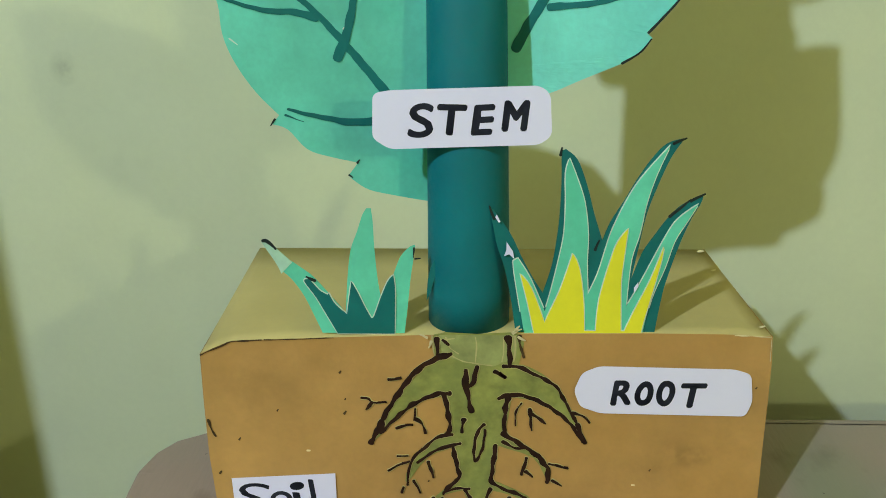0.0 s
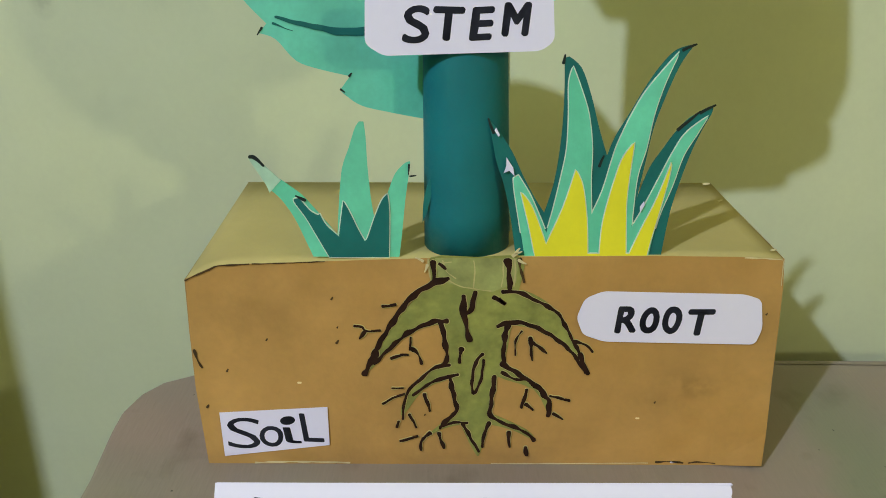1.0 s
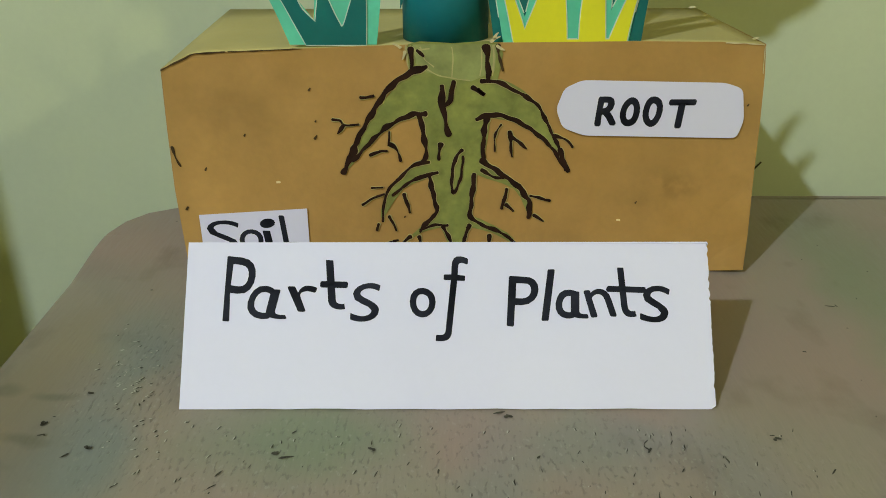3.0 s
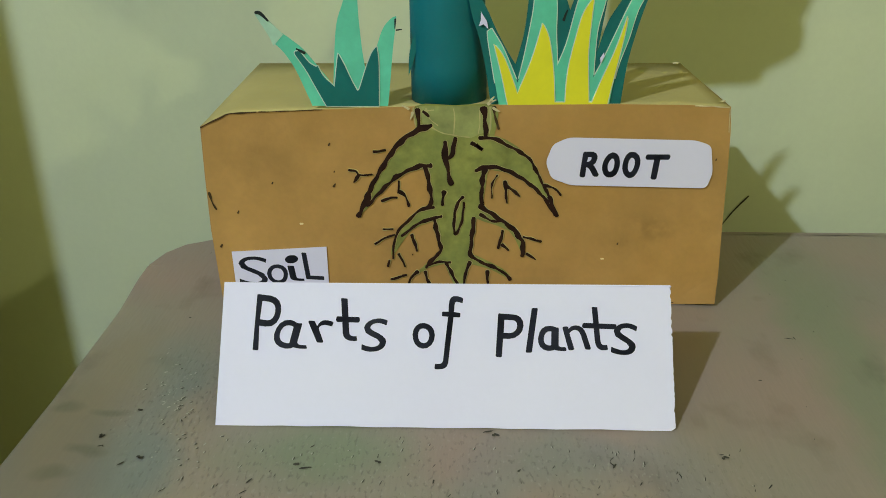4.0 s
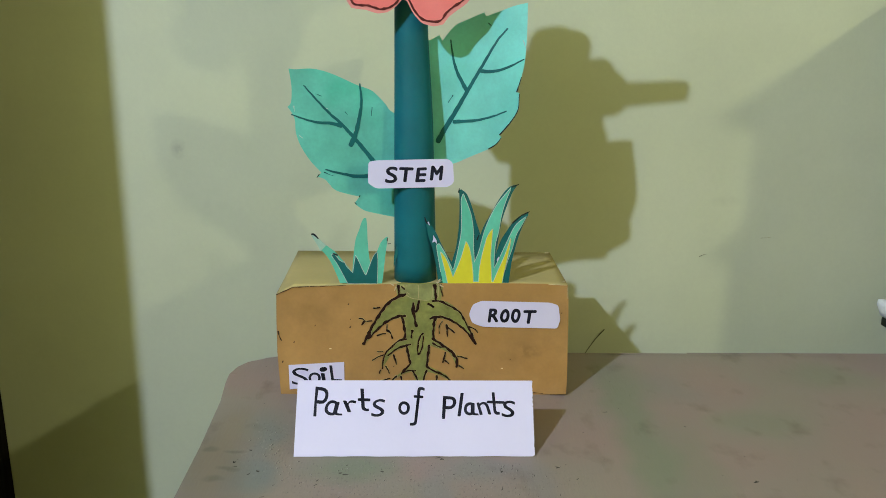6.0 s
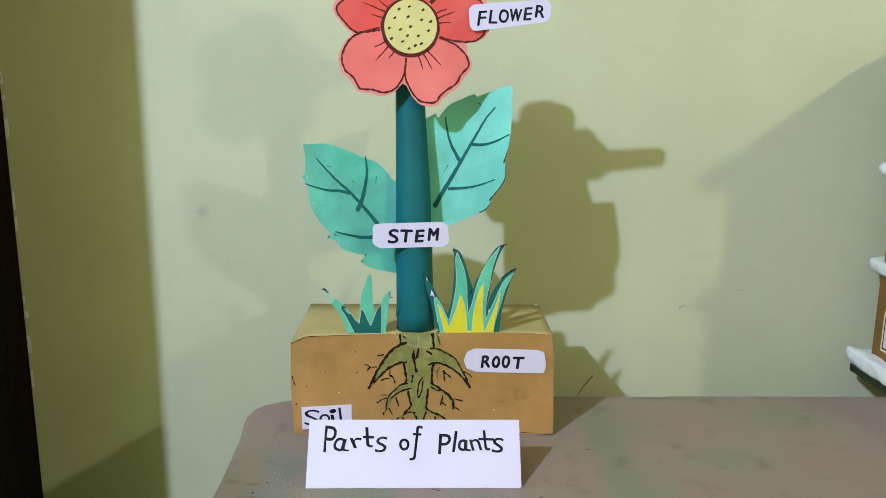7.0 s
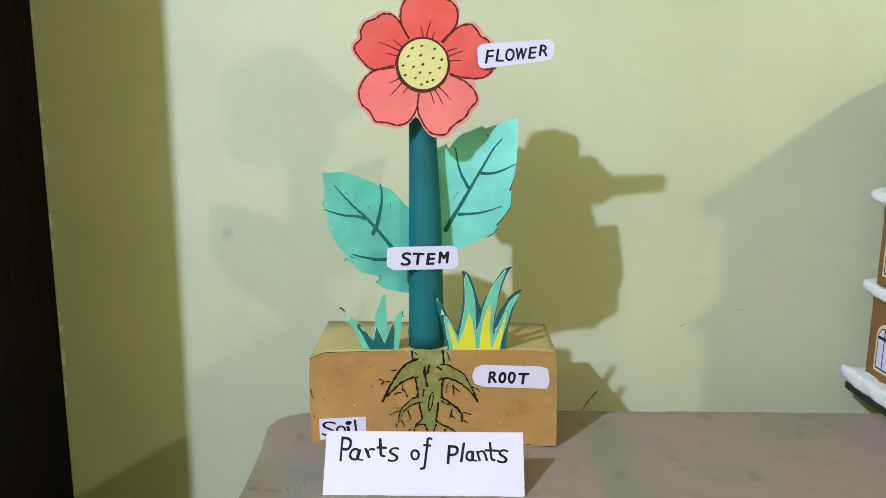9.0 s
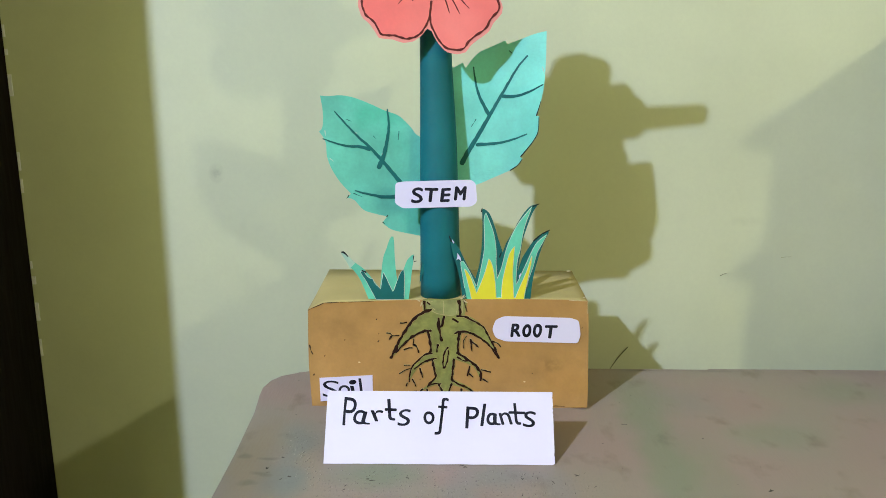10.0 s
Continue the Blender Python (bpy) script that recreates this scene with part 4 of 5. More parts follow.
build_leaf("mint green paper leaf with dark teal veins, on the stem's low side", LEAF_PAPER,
           [(-4.8, 24.7), (-7.0, 25.1), (-9.2, 25.6), (-11.0, 26.1), (-12.0, 26.8), (-12.4, 27.2), (-11.7, 28.1), (-13.6, 28.6), (-15.1, 29.2), (-16.3, 30.6), (-17.3, 31.0), (-16.8, 31.6), (-18.2, 33.2), (-19.4, 35.2), (-20.0, 37.0), (-20.1, 38.8), (-20.5, 39.8), (-21.0, 40.5), (-20.5, 41.2), (-20.4, 43.3), (-20.7, 45.5)],
           [(-20.7, 45.5), (-19.7, 45.4), (-17.8, 45.5), (-15.9, 45.1), (-13.9, 44.3), (-12.0, 43.4), (-10.1, 42.7), (-9.1, 41.9), (-8.1, 40.8), (-7.3, 39.8), (-4.8, 38.3)],
           [(0.62, ((-9.4, 32.6), (-10.8, 34.4), (-12.5, 36.5), (-14.1, 38.3), (-15.4, 39.5), (-16.9, 41.1), (-18.8, 43.3))), (0.5, ((-14.0, 37.9), (-15.4, 38.3), (-17.0, 38.4), (-18.6, 38.8), (-20.5, 39.5))),
            (0.7, ((-12.8, 35.3), (-12.1, 36.9), (-11.5, 39.5), (-11.3, 41.4), (-11.5, 43.5))), (0.62, ((-10.0, 31.0), (-12.2, 31.0), (-13.6, 31.3), (-14.9, 31.6), (-16.2, 32.0)))],
           0.046, lambda u, v: 0.15 * max(0, -u - 6), 21,
           marks=[((-12.35, 27.25), (-12.1, 27.05)), ((-11.75, 28.1), (-11.6, 28.3)), ((-17.1, 31.35), (-17.4, 30.9))],
           scuffs=[((-9.9, 40.4), (-10.0, 39.2)), ((-20.2, 40.6), (-20.1, 39.9)), ((-13.5, 39.8), (-13.1, 39.4)), ((-19.6, 36.7), (-19.1, 36.3)), ((-17.3, 42.2), (-16.5, 41.9)), ((-12.3, 37.2), (-11.9, 37.0)), ((-16.4, 31.6), (-15.2, 31.1)), ((-16.3, 40.4), (-15.7, 40.2))])
build_leaf("mint green paper leaf with dark teal veins, on the stem's high side", LEAF_SHEEN,
           [(-3.63, 32.78), (-1.01, 32.08), (1.41, 32.68), (3.12, 33.49), (5.94, 35), (6.95, 35.91), (7.56, 36.81), (7.25, 37.06), (8.66, 38.93), (9.47, 40.64), (9.62, 42.86), (9.22, 42.96), (9.77, 44.97), (10.13, 47.19), (10.38, 50.72), (10.48, 54.24)],
           [(10.48, 54.24), (8.87, 53.84), (7.05, 53.13), (5.24, 52.43), (4.94, 52.93), (2.92, 52.03), (1.11, 51.12), (-0.5, 49.2), (-0.91, 49.91), (-2.22, 49.2), (-3.22, 50.11), (-4.43, 46.89), (-4.43, 39.83)],
           [(0.72, ((-0.91, 35.7), (-0.2, 37.11), (1.41, 39.83), (3.02, 42.76), (4.84, 46.08), (6.65, 49.31), (7.96, 50.92))), (0.5, ((4.63, 45.38), (6.15, 45.38), (7.96, 45.98), (9.97, 47.19))),
            (0.5, ((1.21, 38.42), (4.03, 38.73), (6.25, 39.43), (8.06, 40.34))), (0.55, ((2.82, 42.76), (1.61, 44.97), (1.01, 46.79), (0.6, 49.31)))],
           0.051, lambda u, v: max(0.0, u) ** 2 / 10 * float(np.interp(v, (32, 36, 47, 54), (0.45, 0.52, 0.45, 0.20))), 31,
           marks=[((5.95, 35.0), (6.95, 35.85), (7.5, 36.75)), ((7.3, 37.1), (8.6, 38.95), (9.45, 40.65), (9.55, 42.75)), ((9.25, 42.95), (9.75, 44.9))],
           scuffs=[((1.0, 42.0), (0.4, 41.0)), ((9.9, 49.5), (10.2, 48.6)), ((5.5, 51.6), (5.9, 51.2))])


# grass cut from three papers
def build_grass(label, y, layers):
    tuft = None
    for k, (name, mat, outline, tag) in enumerate(layers):
        plane = facing(y - 0.0009 * k)
        if tuft is None:
            tuft = sheet(name, soft(outline), plane, mat, plant, label, 0.05)
        else:
            sheet("paper_edge", widen(soft(outline), 0.07), facing(y - 0.0009 * k + 0.0002), EDGE_PAPER, tuft, "pale cut edge of the paper", 0.05)
            sheet(name, soft(outline), plane, mat, tuft, tag, 0.05)
    return tuft


def widen(outline, by):
    """The outline moved outwards."""
    n = len(outline)
    area = sum(outline[i - 1][0] * outline[i][1] - outline[i][0] * outline[i - 1][1] for i in range(n))
    out = []
    for i in range(n):
        d = (Vector(outline[(i + 1) % n]) - Vector(outline[i - 1])).normalized() * (by if area > 0 else -by)
        out.append((outline[i][0] + d.y, outline[i][1] - d.x))
    return out


grass = build_grass("tall grass tuft of teal, mint and yellow paper", 0.0035, (
    ("grass", VEIN_PAPER, ((-0.7, 16.75), (-1.1, 19.4), (-1.6, 21.7), (-2.1, 23.2), (-2.4, 24.6), (-2.75, 26.2), (-2.0, 25.3), (-1.1, 23.9), (-0.4, 22.4), (0.4, 20.9), (1.1, 19.8), (1.6, 21.7), (1.85, 23.5), (2.0, 25.7), (2.0, 28.1), (1.9, 29.9), (2.2, 30.0), (3.0, 29.3), (3.7, 27.6), (4.3, 25.6), (4.95, 23.7),
      (5.4, 25.0), (6.2, 26.5), (6.9, 27.9), (7.8, 29.4), (8.7, 30.4), (9.8, 30.75), (9.0, 29.4), (8.2, 27.1), (7.75, 25.4), (7.45, 23.3), (7.1, 20.8), (7.7, 22.8), (8.5, 24.2), (9.2, 25.3), (10.0, 26.2), (11.4, 27.0), (11.3, 26.4), (10.8, 25.3), (10.3, 23.9), (9.8, 22.0), (9.35, 19.8), (9.05, 16.75)), ""),
    ("mint_layer", GRASS_PAPER, ((-0.1, 16.75), (-0.5, 19.0), (-0.9, 21.3), (-1.0, 22.2), (-0.7, 22.4), (0.1, 21.1), (0.7, 19.8), (1.3, 18.4), (1.7, 20.2), (2.1, 22.4), (2.35, 24.2), (2.35, 26.4), (2.25, 28.4), (2.45, 29.4), (3.0, 28.1), (3.6, 26.4), (3.95, 24.2), (4.0, 22.1), (4.2, 19.7), (4.8, 21.3), (5.3, 23.5), (5.6, 24.6),
      (6.3, 26.4), (7.2, 28.1), (8.9, 30.3), (8.2, 28.4), (7.7, 26.4), (7.4, 24.2), (7.0, 22.4), (6.9, 20.2), (6.9, 18.8), (7.4, 19.8), (8.2, 21.7), (9.2, 24.1), (9.9, 25.3), (11.1, 26.3), (10.5, 25.1), (9.8, 23.7), (9.3, 21.7), (8.6, 19.4), (8.2, 16.75)), "mint green paper layer"),
    ("yellow_layer", YELLOW_PAPER, ((0.6, 16.75), (0.1, 19.0), (-0.5, 21.3), (0.3, 20.2), (1.3, 17.6), (2.3, 20.2), (3.0, 22.8), (3.5, 21.7), (3.9, 19.4), (4.1, 16.95), (4.9, 16.95), (5.0, 19.4), (5.6, 22.4), (6.0, 23.7), (6.6, 24.6), (6.5, 23.1), (6.4, 20.9), (6.5, 19.0), (6.65, 16.95), (6.9, 16.95), (7.5, 18.6), (8.4, 20.9), (9.1, 23.3), (9.0, 22.2), (8.65, 20.2), (8.2, 17.8), (8.05, 16.75)), "yellow paper layer")))
for pts in (((9.1, 30.4), (9.9, 30.75)), ((10.6, 26.5), (11.5, 27.0)), ((1.85, 29.6), (1.95, 30.1)), ((-2.35, 25.2), (-2.7, 26.1)), ((4.5, 23.0), (4.75, 23.7)), ((9.3, 25.4), (10.6, 26.6))):
    bm = bmesh.new()
    add_ribbon(bm, pts, 0.24, facing(0.0033), 0.06, 0.4, 3)
    part("dark_tip", bm, BLACK_TIP, grass, "blackened tip")
for outline in (((-1.5, 23.65), (-1.05, 22.95), (-0.95, 22.4), (-1.3, 22.75), (-1.65, 22.6), (-1.5, 23.05)), ((-2.2, 25.6), (-1.95, 25.1), (-2.05, 25.0), (-2.3, 25.4)), ((7.35, 19.9), (7.6, 20.4), (7.55, 20.7), (7.3, 20.3))):
    sheet("white_scuff", outline, facing(0.001), WHITE_CARD, grass, "white scuff where the paper tore", 0.03)

short_grass = build_grass("short grass tuft of mint and dark teal paper", 0.0040, (
    ("grass", GRASS_PAPER, ((-14.3, 16.6), (-14.6, 17.4), (-15.4, 19.4), (-16.2, 20.7), (-16.8, 21.3), (-16.2, 22.1), (-15.4, 21.5), (-14.7, 20.9), (-13.9, 19.9), (-12.6, 18.2), (-12.4, 20.5), (-12.1, 22.8), (-11.6, 24.2), (-11.2, 25.4), (-10.9, 25.9), (-10.6, 25.9), (-10.5, 24.9), (-10.45, 23.1), (-10.3, 20.9), (-10.1, 19.3), (-9.7, 19.8), (-9.2, 21.1), (-8.7, 22.4), (-8.1, 23.1), (-7.7, 23.3), (-7.7, 22.9), (-8.0, 20.9), (-8.3, 18.2), (-8.5, 16.6)), ""),
    ("teal_layer", VEIN_PAPER, ((-13.2, 16.6), (-14.0, 18.2), (-14.6, 19.4), (-15.3, 20.5), (-15.3, 20.75), (-15.0, 20.8), (-14.7, 20.4), (-14.3, 19.9), (-13.8, 19.6), (-13.7, 19.7), (-13.3, 18.9), (-12.5, 18.1), (-12.3, 19.4), (-12.1, 20.6), (-11.7, 19.8), (-11.2, 18.6), (-10.8, 17.8), (-10.6, 18.0), (-10.1, 19.4), (-9.6, 20.6), (-9.2, 21.1), (-9.1, 19.8), (-9.2, 16.6)), "dark teal paper layer")))
sheet("blade_tip", soft([(-16.9, 21.15), (-17.2, 21.9), (-18.0, 23.3), (-18.1, 23.6), (-17.8, 23.7), (-17.1, 23.0), (-16.4, 22.3), (-16.1, 22.0)]), facing(0.0036), PALE_TIP, short_grass, "faded pale tip folded over the blade", 0.05)
for pts, w in ((((-18.0, 23.6), (-17.7, 23.55), (-17.15, 23.0)), 0.26), (((-7.75, 23.1), (-7.8, 22.4)), 0.12), (((-7.7, 22.3), (-7.3, 22.35)), 0.1), (((-14.6, 20.65), (-15.2, 20.95)), 0.2)):
    bm = bmesh.new()
    add_ribbon(bm, pts, w, facing(0.0030), 0.05, 0.6, 6)
    part("dark_tip", bm, BLACK_TIP, short_grass, "blackened tip")
sheet("blade", soft([(-6.95, 18.7), (-6.85, 20.4), (-6.5, 21.6), (-6.05, 22.4), (-6.2, 21.2), (-6.6, 19.7)]), facing(0.0125), VEIN_PAPER, short_grass, "narrow dark teal blade against the tube", 0.04)


# the flower
FLOWER_U, FLOWER_V = -4.55, 62.35
FLOWER_PLANE = facing(-0.0005) @ Matrix.Translation((FLOWER_U, FLOWER_V, 0)) 
# the drawn outline of each petal: degrees round the flower and radius
PETAL_CURVES = (
    ((119, 4.4), (118, 6.8), (114, 8.2), (108, 9.5), (102, 10.0), (92, 10.1), (83, 10.4), (78, 10.0), (69, 10.3), (62, 10.1), (56, 9.4), (50, 7.9), (49, 6.2), (51, 4.4)),
    ((185, 4.4), (186, 6.5), (185, 7.8), (180, 8.7), (173, 9.8), (169, 10.5), (164, 10.7), (158, 10.1), (152, 10.6), (144, 10.6), (137, 9.9), (129, 9.6), (122, 8.7), (119, 7.2), (118, 4.4)),
    ((262, 4.4), (262, 6.6), (257, 8.5), (252, 9.4), (246, 10.0), (238, 10.3), (230, 11.2), (224, 10.9), (219, 10.8), (213, 11.1), (205, 10.8), (199, 10.1), (192, 8.9), (187, 7.4), (181, 4.4)),
    ((341, 4.4), (340, 6.6), (336, 8.3), (331, 9.5), (326, 9.9), (317, 9.8), (311, 10.2), (301, 10.2), (295, 10.4), (290, 11.0), (284, 10.9), (277, 10.3), (272, 9.2), (266, 7.6), (263, 6.4), (262, 4.4)),
    ((48, 4.4), (47, 7.3), (44, 8.5), (40, 9.4), (34, 9.7), (26, 9.8), (20, 10.6), (11, 10.9), (0, 10.8), (-7, 10.2), (-12, 9.1), (-15, 7.5), (-17, 5.8), (-17, 4.4)))
PETAL_LINES = (((88, 93, 5.7), (82, 79, 6.8), (69, 70, 5.3)), ((161, 162, 5.8), (149, 153, 7.5), (139, 140, 5.8)), ((235, 234, 5.3), (220, 223, 6.8), (209, 208, 5.8)),
               ((286, 287, 6.1), (297, 298, 6.7), (307, 310, 6.8)), ((28, 26, 5.8), (18, 19, 6.7), (8, 7, 5.8)))


def polar(a, r):
    return r * math.cos(radians(a)), r * math.sin(radians(a))


def petal_points(k, grow=0.0):
    return [polar(a, r + grow) for a, r in PETAL_CURVES[k]]


def flower_bend(u, v):
    return 0.0030 * (u * u + v * v)


def build_flower():
    angles, radii = [], []
    for k in range(5):
        for u, v in petal_points(k, 0.6)[2:-2]:
            angles.append(math.degrees(math.atan2(v, u)) % 360)
            radii.append(math.hypot(u, v))
    for a, r in ((118.5, 8.0), (187, 8.3), (261.5, 7.9), (341.5, 8.6), (47.5, 8.1)):
        angles.append(a)
        radii.append(r)
    order = np.argsort(angles)
    a_s, r_s = np.array(angles)[order], np.array(radii)[order]
    bm = bmesh.new()
    steps, rings = 180, 8
    for base in (0.0, 0.05):
        hub = bm.verts.new(FLOWER_PLANE @ Vector((0, 0, base)))
        rows = []
        for j in range(1, rings + 1):
            row = []
            for i in range(steps):
                q = 360 * i / steps
                r = float(np.interp(q, a_s, r_s, period=360)) * j / rings
                u, v = r * math.cos(radians(q)), r * math.sin(radians(q))
                row.append(bm.verts.new(FLOWER_PLANE @ Vector((u, v, base + flower_bend(u, v)))))
            rows.append(row)
        for i in range(steps):
            n = (i + 1) % steps
            bm.faces.new((hub, rows[0][i], rows[0][n]))
            for j in range(rings - 1):
                bm.faces.new((rows[j][i], rows[j + 1][i], rows[j + 1][n], rows[j][n]))
        if base:
            for i in range(steps):
                n = (i + 1) % steps
                bm.faces.new((edge[i], edge[n], rows[-1][n], rows[-1][i]))
        edge = rows[-1]
    flower = part("flower", bm, PETAL_RIM, plant, "five-petalled red paper flower with a pale pink rim")
    lift = FLOWER_PLANE @ Matrix.Translation((0, 0, 0.055))
    for k in range(5):
        pts = petal_points(k)
        middle = polar(sum(a for a, _ in PETAL_CURVES[k]) / len(PETAL_CURVES[k]), 3.2)
        sheet("petal", smooth(pts, 4, False) + [middle], lift, PETAL_LIT if k in (2, 3) else PETAL, flower, "salmon red paper petal", 0.03, flower_bend, 3)
        line = bmesh.new()
        add_ribbon(line, pts, 0.26, lift, 0.05 + 0.002 * k, 1.0, k, flower_bend, rough=0.3)
        part("petal_outline", line, MAROON, flower, "dark maroon drawn outline")
        for j, (a, b, r) in enumerate(PETAL_LINES[k]):
            line = bmesh.new()
            add_ribbon(line, (polar(a, 4.1), polar((a + b) / 2 + 0.6, (r + 4.1) / 2), polar(b, r)), 0.22, lift, 0.05, 0.45, j, flower_bend)
            part("petal_line", line, MAROON, flower, "dark maroon drawn line")
    over = FLOWER_PLANE @ Matrix.Translation((0, 0, 0.17))
    ring = [(4.18 * math.cos(2 * math.pi * i / 48) * (1 + 0.012 * math.sin(5 * i)), 4.18 * math.sin(2 * math.pi * i / 48)) for i in range(48)]
    sheet("ring", ring, over, MAROON, flower, "dark maroon ring", 0.03)
    sheet("flower_centre", [(3.75 * math.cos(2 * math.pi * i / 48), 3.75 * math.sin(2 * math.pi * i / 48)) for i in range(48)], over @ Matrix.Translation((0.05, 0.12, 0.035)), DISC, flower, "pale yellow paper disc", 0.03)
    face = facing(-0.0005) @ Matrix.Translation((FLOWER_U, FLOWER_V, 0.24))
    for k, (u, v) in enumerate(((-1.6, 2.5), (-0.15, 2.85), (1.8, 2.4), (-2.2, 1.3), (-0.3, 1.45), (1.6, 1.05), (2.9, 0.8), (-3.0, -0.1), (-1.4, -0.3), (0.05, 0.1), (2.6, -0.45), (-0.4, -1.15), (1.15, -1.15), (-2.7, -1.55), (-1.1, -1.95), (0.7, -2.5), (1.55, -2.25), (-0.2, -2.95))):
        bm = bmesh.new()
        add_ribbon(bm, ((u - 0.10, v - 0.07), (u + 0.12, v + 0.08)), 0.31, face, 0.015, 0.9, k)
        part("dot", bm, DOT, flower)
    return flower


build_flower()


# paper name labels
def build_label(outline, word, y, radius, pen, seed, tag="", bend=None):
    plane = facing(y)
    label = sheet("name_label", rounded(outline, radius) if radius else outline, plane, WHITE_CARD, plant, tag, 0.06, bend, 4 if bend else 0)
    letters(word, plane @ Matrix.Translation((0, 0, 0.062)), BLACK_INK, label, pen, 0.11, 0.012 if bend else 0.004, seed, bend)
    return label


build_label([(-10.2, 33.7), (-9.1, 33.9), (0.3, 34.2), (1.0, 33.7), (1.2, 31.0), (0.4, 30.4), (-9.2, 30.1), (-10.3, 30.8)],
            [("S", -8.05, -6.35, 30.85, 33.1), ("T", -6.15, -4.2, 31.0, 33.05), ("E", -4.0, -2.45, 31.0, 33.05), ("M", -2.05, -0.25, 31.25, 33.3)], -0.0008, 0.42, 0.46, 2, tag="white paper label lettered in black, glued on the stem")
build_label([(3.6, 12.3), (4.1, 13.75), (5.3, 14.3), (14.9, 14.1), (16.1, 13.7), (16.45, 11.5), (16.1, 10.25), (5.6, 10.45), (4.1, 11.0)],
            [("R", 6.25, 7.75, 11.1, 13.2), ("O", 7.95, 9.3, 11.1, 13.15), ("O", 9.5, 10.85, 11.05, 13.2), ("T", 11.2, 13.1, 10.95, 13.0)], -0.0012, 0.4, 0.47, 3, tag="white paper label lettered in black, glued on the box")
build_label([(-21.7, 0.75), (-13.9, 1.75), (-13.9, 5.0), (-21.75, 4.5)],
            [("S", -21.35, -18.95, 1.45, 4.1, 0.05), ("o", -19.0, -17.25, 1.6, 3.4), ("\u0269", -17.25, -15.85, 1.9, 3.3, 0.0), (".", -17.4, -16.3, 3.5, 4.25), ("L", -16.0, -14.25, 2.0, 4.5, -0.1)], -0.0008, 0, 0.39, 4, tag="small square-cut white label lettered in black")
build_label([(3.7, 64.9), (4.3, 65.5), (14.5, 66.25), (15.3, 65.6), (15.2, 63.9), (14.7, 63.2), (4.5, 61.85), (3.9, 62.4)],
            [("F", 4.9, 6.3, 62.6, 64.7), ("L", 6.5, 7.8, 62.9, 64.8), ("O", 7.95, 9.4, 63.0, 64.9), ("W", 9.5, 11.25, 63.15, 65.0), ("E", 11.4, 12.7, 63.35, 65.2), ("R", 13.0, 14.35, 63.7, 65.5)], -0.0042, 0.35, 0.34, 5, tag="white paper label lettered in black, glued on a petal and curling forwards",
            bend=lambda u, v: 0.45 + 0.3 * max(0.0, (u - 5.4) / 9.9) ** 1.4)


# ---- the folded title card ----
def build_card():
    card = thing("title_card", (-0.037, -0.145, 0.0), "white folded card standing tent-like, handwritten title in black", "card")
    rnd = random.Random(9)
    tilt = math.atan2(0.054, 0.0785)
    m = Matrix.Translation((-0.1878, -0.1775, 0.0003)) @ Matrix.Rotation(radians(0.3), 4, "Z") @ Matrix.Rotation(math.pi / 2 - tilt, 4, "X") @ Matrix.Scale(0.01, 4)
    right = [(29.97 + rnd.choice((0.0, 0.0, 0.0, 0.0, 0.02, -0.02, -0.07)), 9.46 * i / 52) for i in range(1, 52)]
    foot = [(0.1 + 29.6 * i / 20, rnd.uniform(0.0, 0.06)) for i in range(0, 21)]
    panel = sheet("front_panel", foot + right + [(29.97, 9.46), (0.17, 9.47)], m, WHITE_CARD, card, "", 0.05)
    word = [("P", 2.31, 4.1, 4.91, 8.67, 0.05), ("c", 3.7, 5.2, 5.04, 6.95, 0.12), ("\u0269", 4.75, 6.0, 5.04, 6.75, 0.05), ("r", 5.95, 7.65, 5.45, 6.95, -0.25), ("\u0269", 8.1, 9.3, 5.58, 8.44, -0.02), ("-", 7.8, 9.4, 6.8, 7.22), ("s", 9.55, 11.25, 4.89, 7.1, 0.1),
            ("o", 12.92, 14.4, 5.12, 6.82, 0.1), ("\u0192", 14.4, 16.25, 3.78, 8.63, -0.06), ("P", 18.41, 20.25, 4.6, 7.5, 0.06), ("l", 20.38, 21.2, 4.92, 7.88, 0.14), ("c", 21.2, 22.45, 5.05, 6.7, 0.1), ("\u0269", 22.05, 23.1, 5.05, 6.6, 0.05), ("n", 22.8, 24.65, 5.1, 6.75, -0.2), ("\u0269", 24.75, 25.8, 5.13, 7.97, -0.05), ("-", 24.07, 26.37, 6.5, 6.92), ("s", 25.95, 27.7, 4.83, 6.92, 0.1)]
    letters(word, m @ Matrix.Translation((0, 0, 0.055)), BLACK_INK, panel, 0.41, 0.1, 0.004, 7)
    back = Matrix.Translation((-0.1865, -0.0678, 0.0003)) @ Matrix.Rotation(math.pi / 2 + math.atan2(0.056, 0.0785), 4, "X") @ Matrix.Scale(0.01, 4)
    sheet("back_panel", [(0.1, 0), (29.85, 0), (29.85, 9.57), (0.1, 9.57)], back, WHITE_CARD, card, "", 0.05)


build_card()


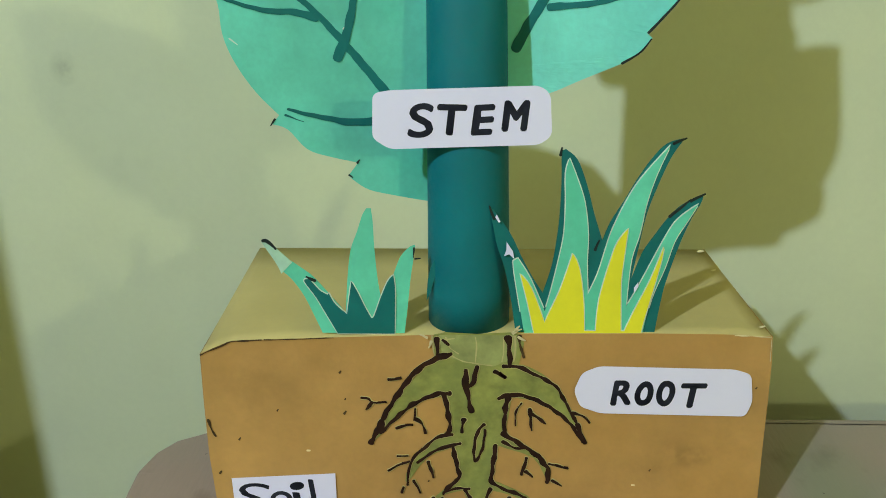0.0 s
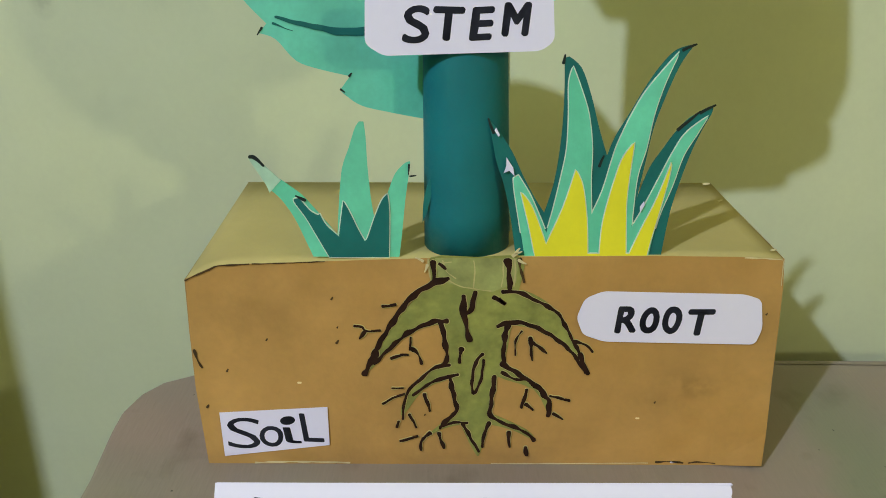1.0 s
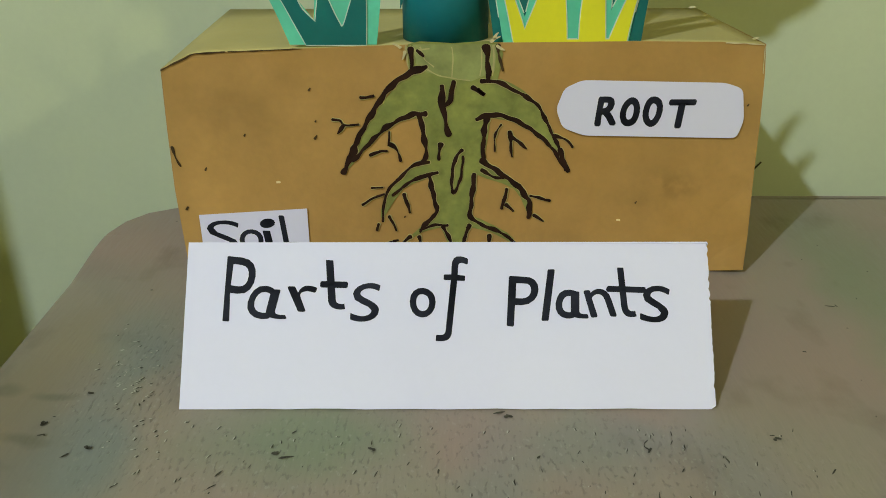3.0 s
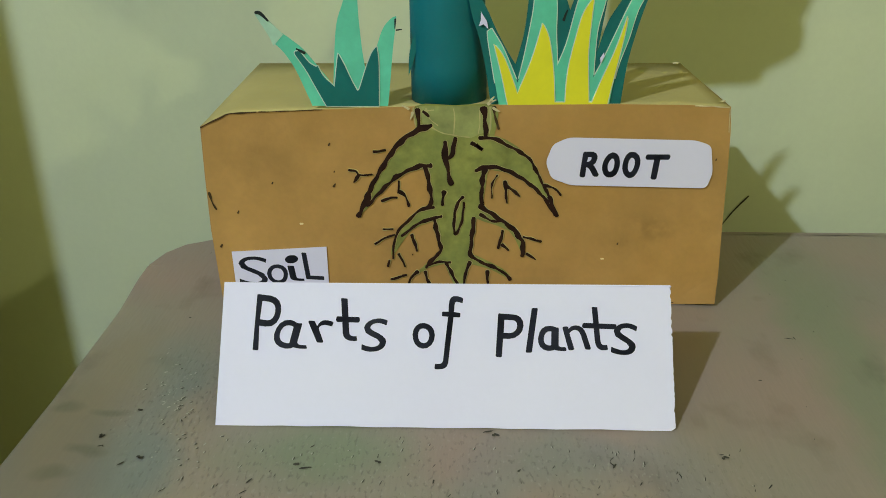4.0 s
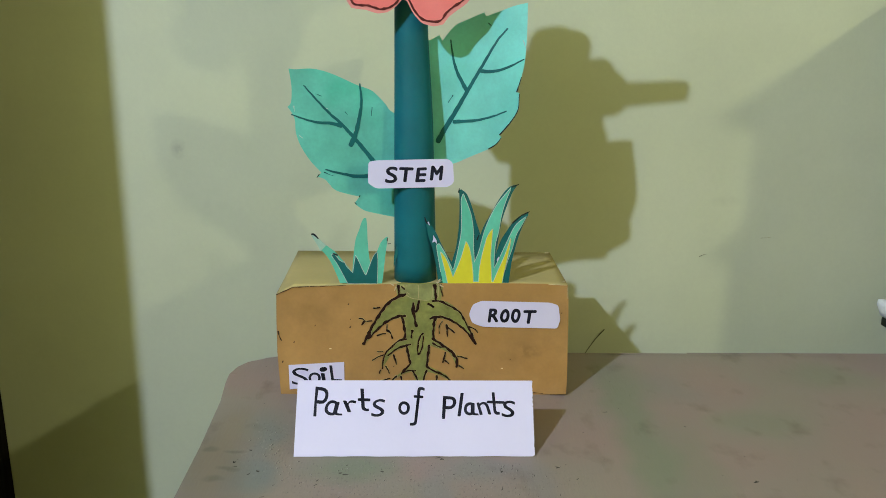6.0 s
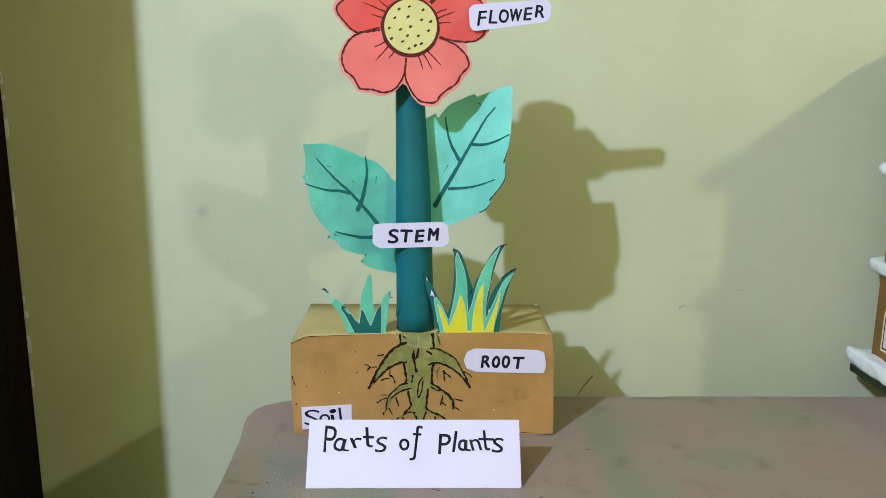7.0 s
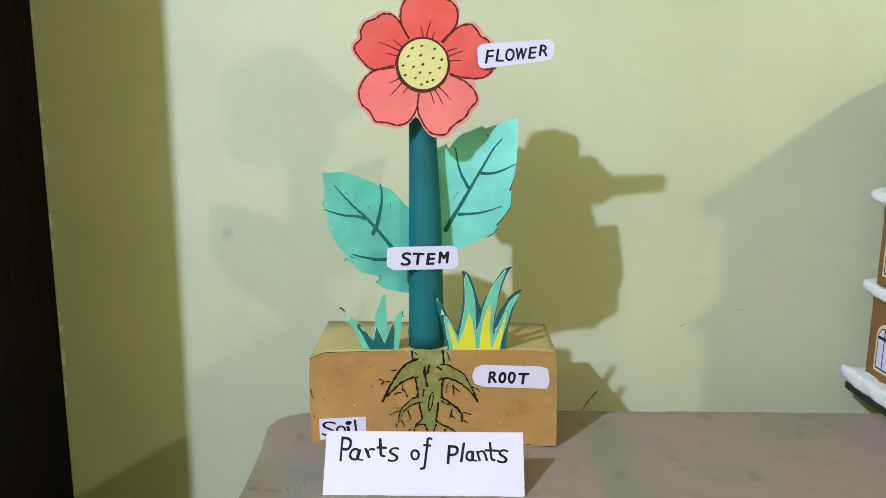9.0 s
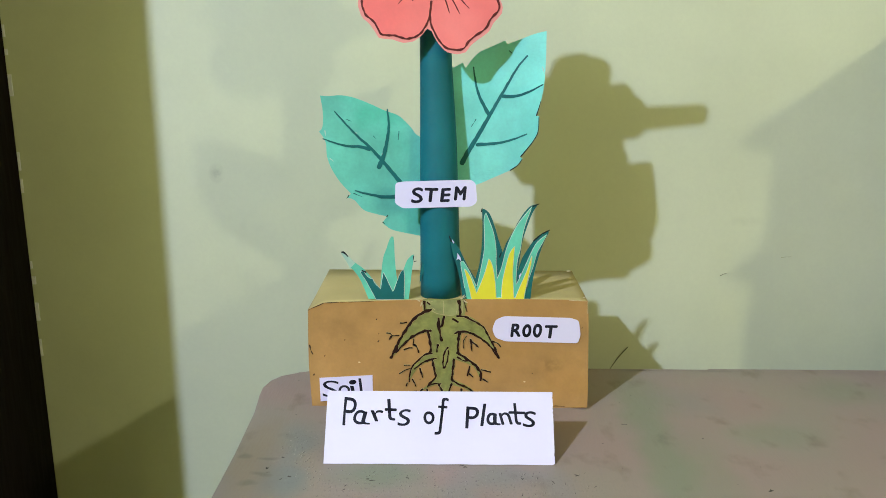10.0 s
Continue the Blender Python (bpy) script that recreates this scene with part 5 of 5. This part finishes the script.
# ---- the snowy cardboard house at the table's far end ----
def build_house():
    house = thing("model_house", (1.06, 0.02, 0.0), "brown cardboard model house with snow-covered ledges and arched windows", "model house")
    turn = Matrix.Translation((0.785, 0.285, 0)) @ Matrix.Rotation(radians(4), 4, "Z")
    part("base", box_bm(0.0, 0.56, -0.63, 0.0, 0.001, 0.016, 0.002, turn), HOUSE_BASE, house, "dark green base board")

    def snow(name, x0, x1, y0, y1, z0, z1, seed):
        """A lumpy slab of cotton with a soft, uneven rim."""
        bm = bmesh.new()
        bmesh.ops.create_cube(bm, size=1.0, matrix=Matrix.Translation(((x0 + x1) / 2, (y0 + y1) / 2, (z0 + z1) / 2)) @ Matrix.Diagonal((x1 - x0, y1 - y0, z1 - z0, 1)))
        bmesh.ops.bevel(bm, geom=list(bm.edges), offset=min(0.009, (z1 - z0) * 0.42), segments=3, profile=0.6, affect="EDGES")
        for _ in range(5):
            long_edges = [e for e in bm.edges if e.calc_length() > 0.018]
            if long_edges:
                bmesh.ops.subdivide_edges(bm, edges=long_edges, cuts=1, use_grid_fill=True)
        bmesh.ops.triangulate(bm, faces=list(bm.faces))
        bm.normal_update()
        for v in bm.verts:
            p = Vector((v.co.x * 38 + seed, v.co.y * 38, v.co.z * 38))
            out = 0.009 * noise.noise(p) + 0.003 * noise.noise(p * 3.1)
            v.co += Vector((v.normal.x, v.normal.y, max(0.0, v.normal.z))) * out
        bm.transform(turn)
        for f in bm.faces:
            f.smooth = True
        return part(name, bm, SNOW, house, "white cotton snow")

    snow("snow", -0.006, 0.566, -0.636, 0.006, 0.0165, 0.046, 1)
    tiers = ((0.021, 0.522, -0.573, -0.03, 0.040, 0.200, HOUSE_BOARD), (0.018, 0.505, -0.595, -0.04, 0.224, 0.380, HOUSE_BOARD), (0.036, 0.490, -0.604, -0.05, 0.4035, 0.561, HOUSE_GREEN))
    for k, (x0, x1, y0, y1, z0, z1, mat) in enumerate(tiers):
        body = part("storey", box_bm(x0, x1, y0, y1, z0, z1 - 0.0005, 0.002, turn), mat, house)
        snow("snow_ledge", x0 - (0.012, 0.020, 0.034)[k], x1 + 0.022, y0 - 0.006, y1 + 0.022, z1, z1 + 0.0225, 3 + k)
        for c in (-0.085, -0.175, -0.265, -0.355, -0.445):
            if k == 2:
                continue
            zc = z0 + (z1 - z0) * 0.42
            side = turn @ Matrix(((0, 0, -0.01, x0), (-0.01, 0, 0, c), (0, 0.01, 0, zc), (0, 0, 0, 1)))
            arch = lambda w, h: [(-w, -h), (w, -h), (w, h * 0.45)] + [(w * math.cos(q), h * 0.45 + w * math.sin(q)) for q in [math.pi * i / 10 for i in range(1, 10)]] + [(-w, h * 0.45)]
            window = part("window", (lambda b: (add_sheet(b, arch(2.7, 4.6), side, 0.12), b)[1])(bmesh.new()), CREAM, body, "arched window with a cream border")
            bm = bmesh.new()
            add_sheet(bm, arch(2.2, 4.1), side @ Matrix.Translation((0, 0, 0.13)), 0.02)
            part("border", bm, BLACK_INK, body)
            for a, b in (((-1.9, -3.8), (-0.15, 1.7)), ((0.15, -3.8), (1.9, 1.7))):
                bm = bmesh.new()
                add_sheet(bm, [(a[0], a[1]), (b[0], a[1]), (b[0], b[1]), (a[0], b[1])], side @ Matrix.Translation((0, 0, 0.155)), 0.02)
                part("pane", bm, WHITE_CARD, body)
            for q0, q1 in ((8, 84), (96, 172)):
                bm = bmesh.new()
                add_sheet(bm, [(0.25 * math.cos(radians((q0 + q1) / 2)), 2.1 + 0.25)] + [(1.9 * math.cos(radians(q0 + (q1 - q0) * i / 6)), 2.0 + 1.8 * math.sin(radians(q0 + (q1 - q0) * i / 6))) for i in range(7)], side @ Matrix.Translation((0, 0, 0.155)), 0.02)
                part("pane", bm, WHITE_CARD, body)
    bm = bmesh.new()
    lo = [bm.verts.new(turn @ Vector(p)) for p in ((0.0, -0.635, 0.584), (0.53, -0.635, 0.584), (0.53, -0.03, 0.584), (0.0, -0.03, 0.584))]
    hi = [bm.verts.new(turn @ Vector(p)) for p in ((0.28, -0.63, 0.725), (0.28, -0.035, 0.725))]
    for f in ((lo[0], lo[1], hi[0]), (lo[2], lo[3], hi[1]), (lo[1], lo[2], hi[1], hi[0]), (lo[3], lo[0], hi[0], hi[1]), (lo[3], lo[2], lo[1], lo[0])):
        bm.faces.new(f)
    part("roof", bm, SNOW, house, "snow-covered pitched roof")


build_house()
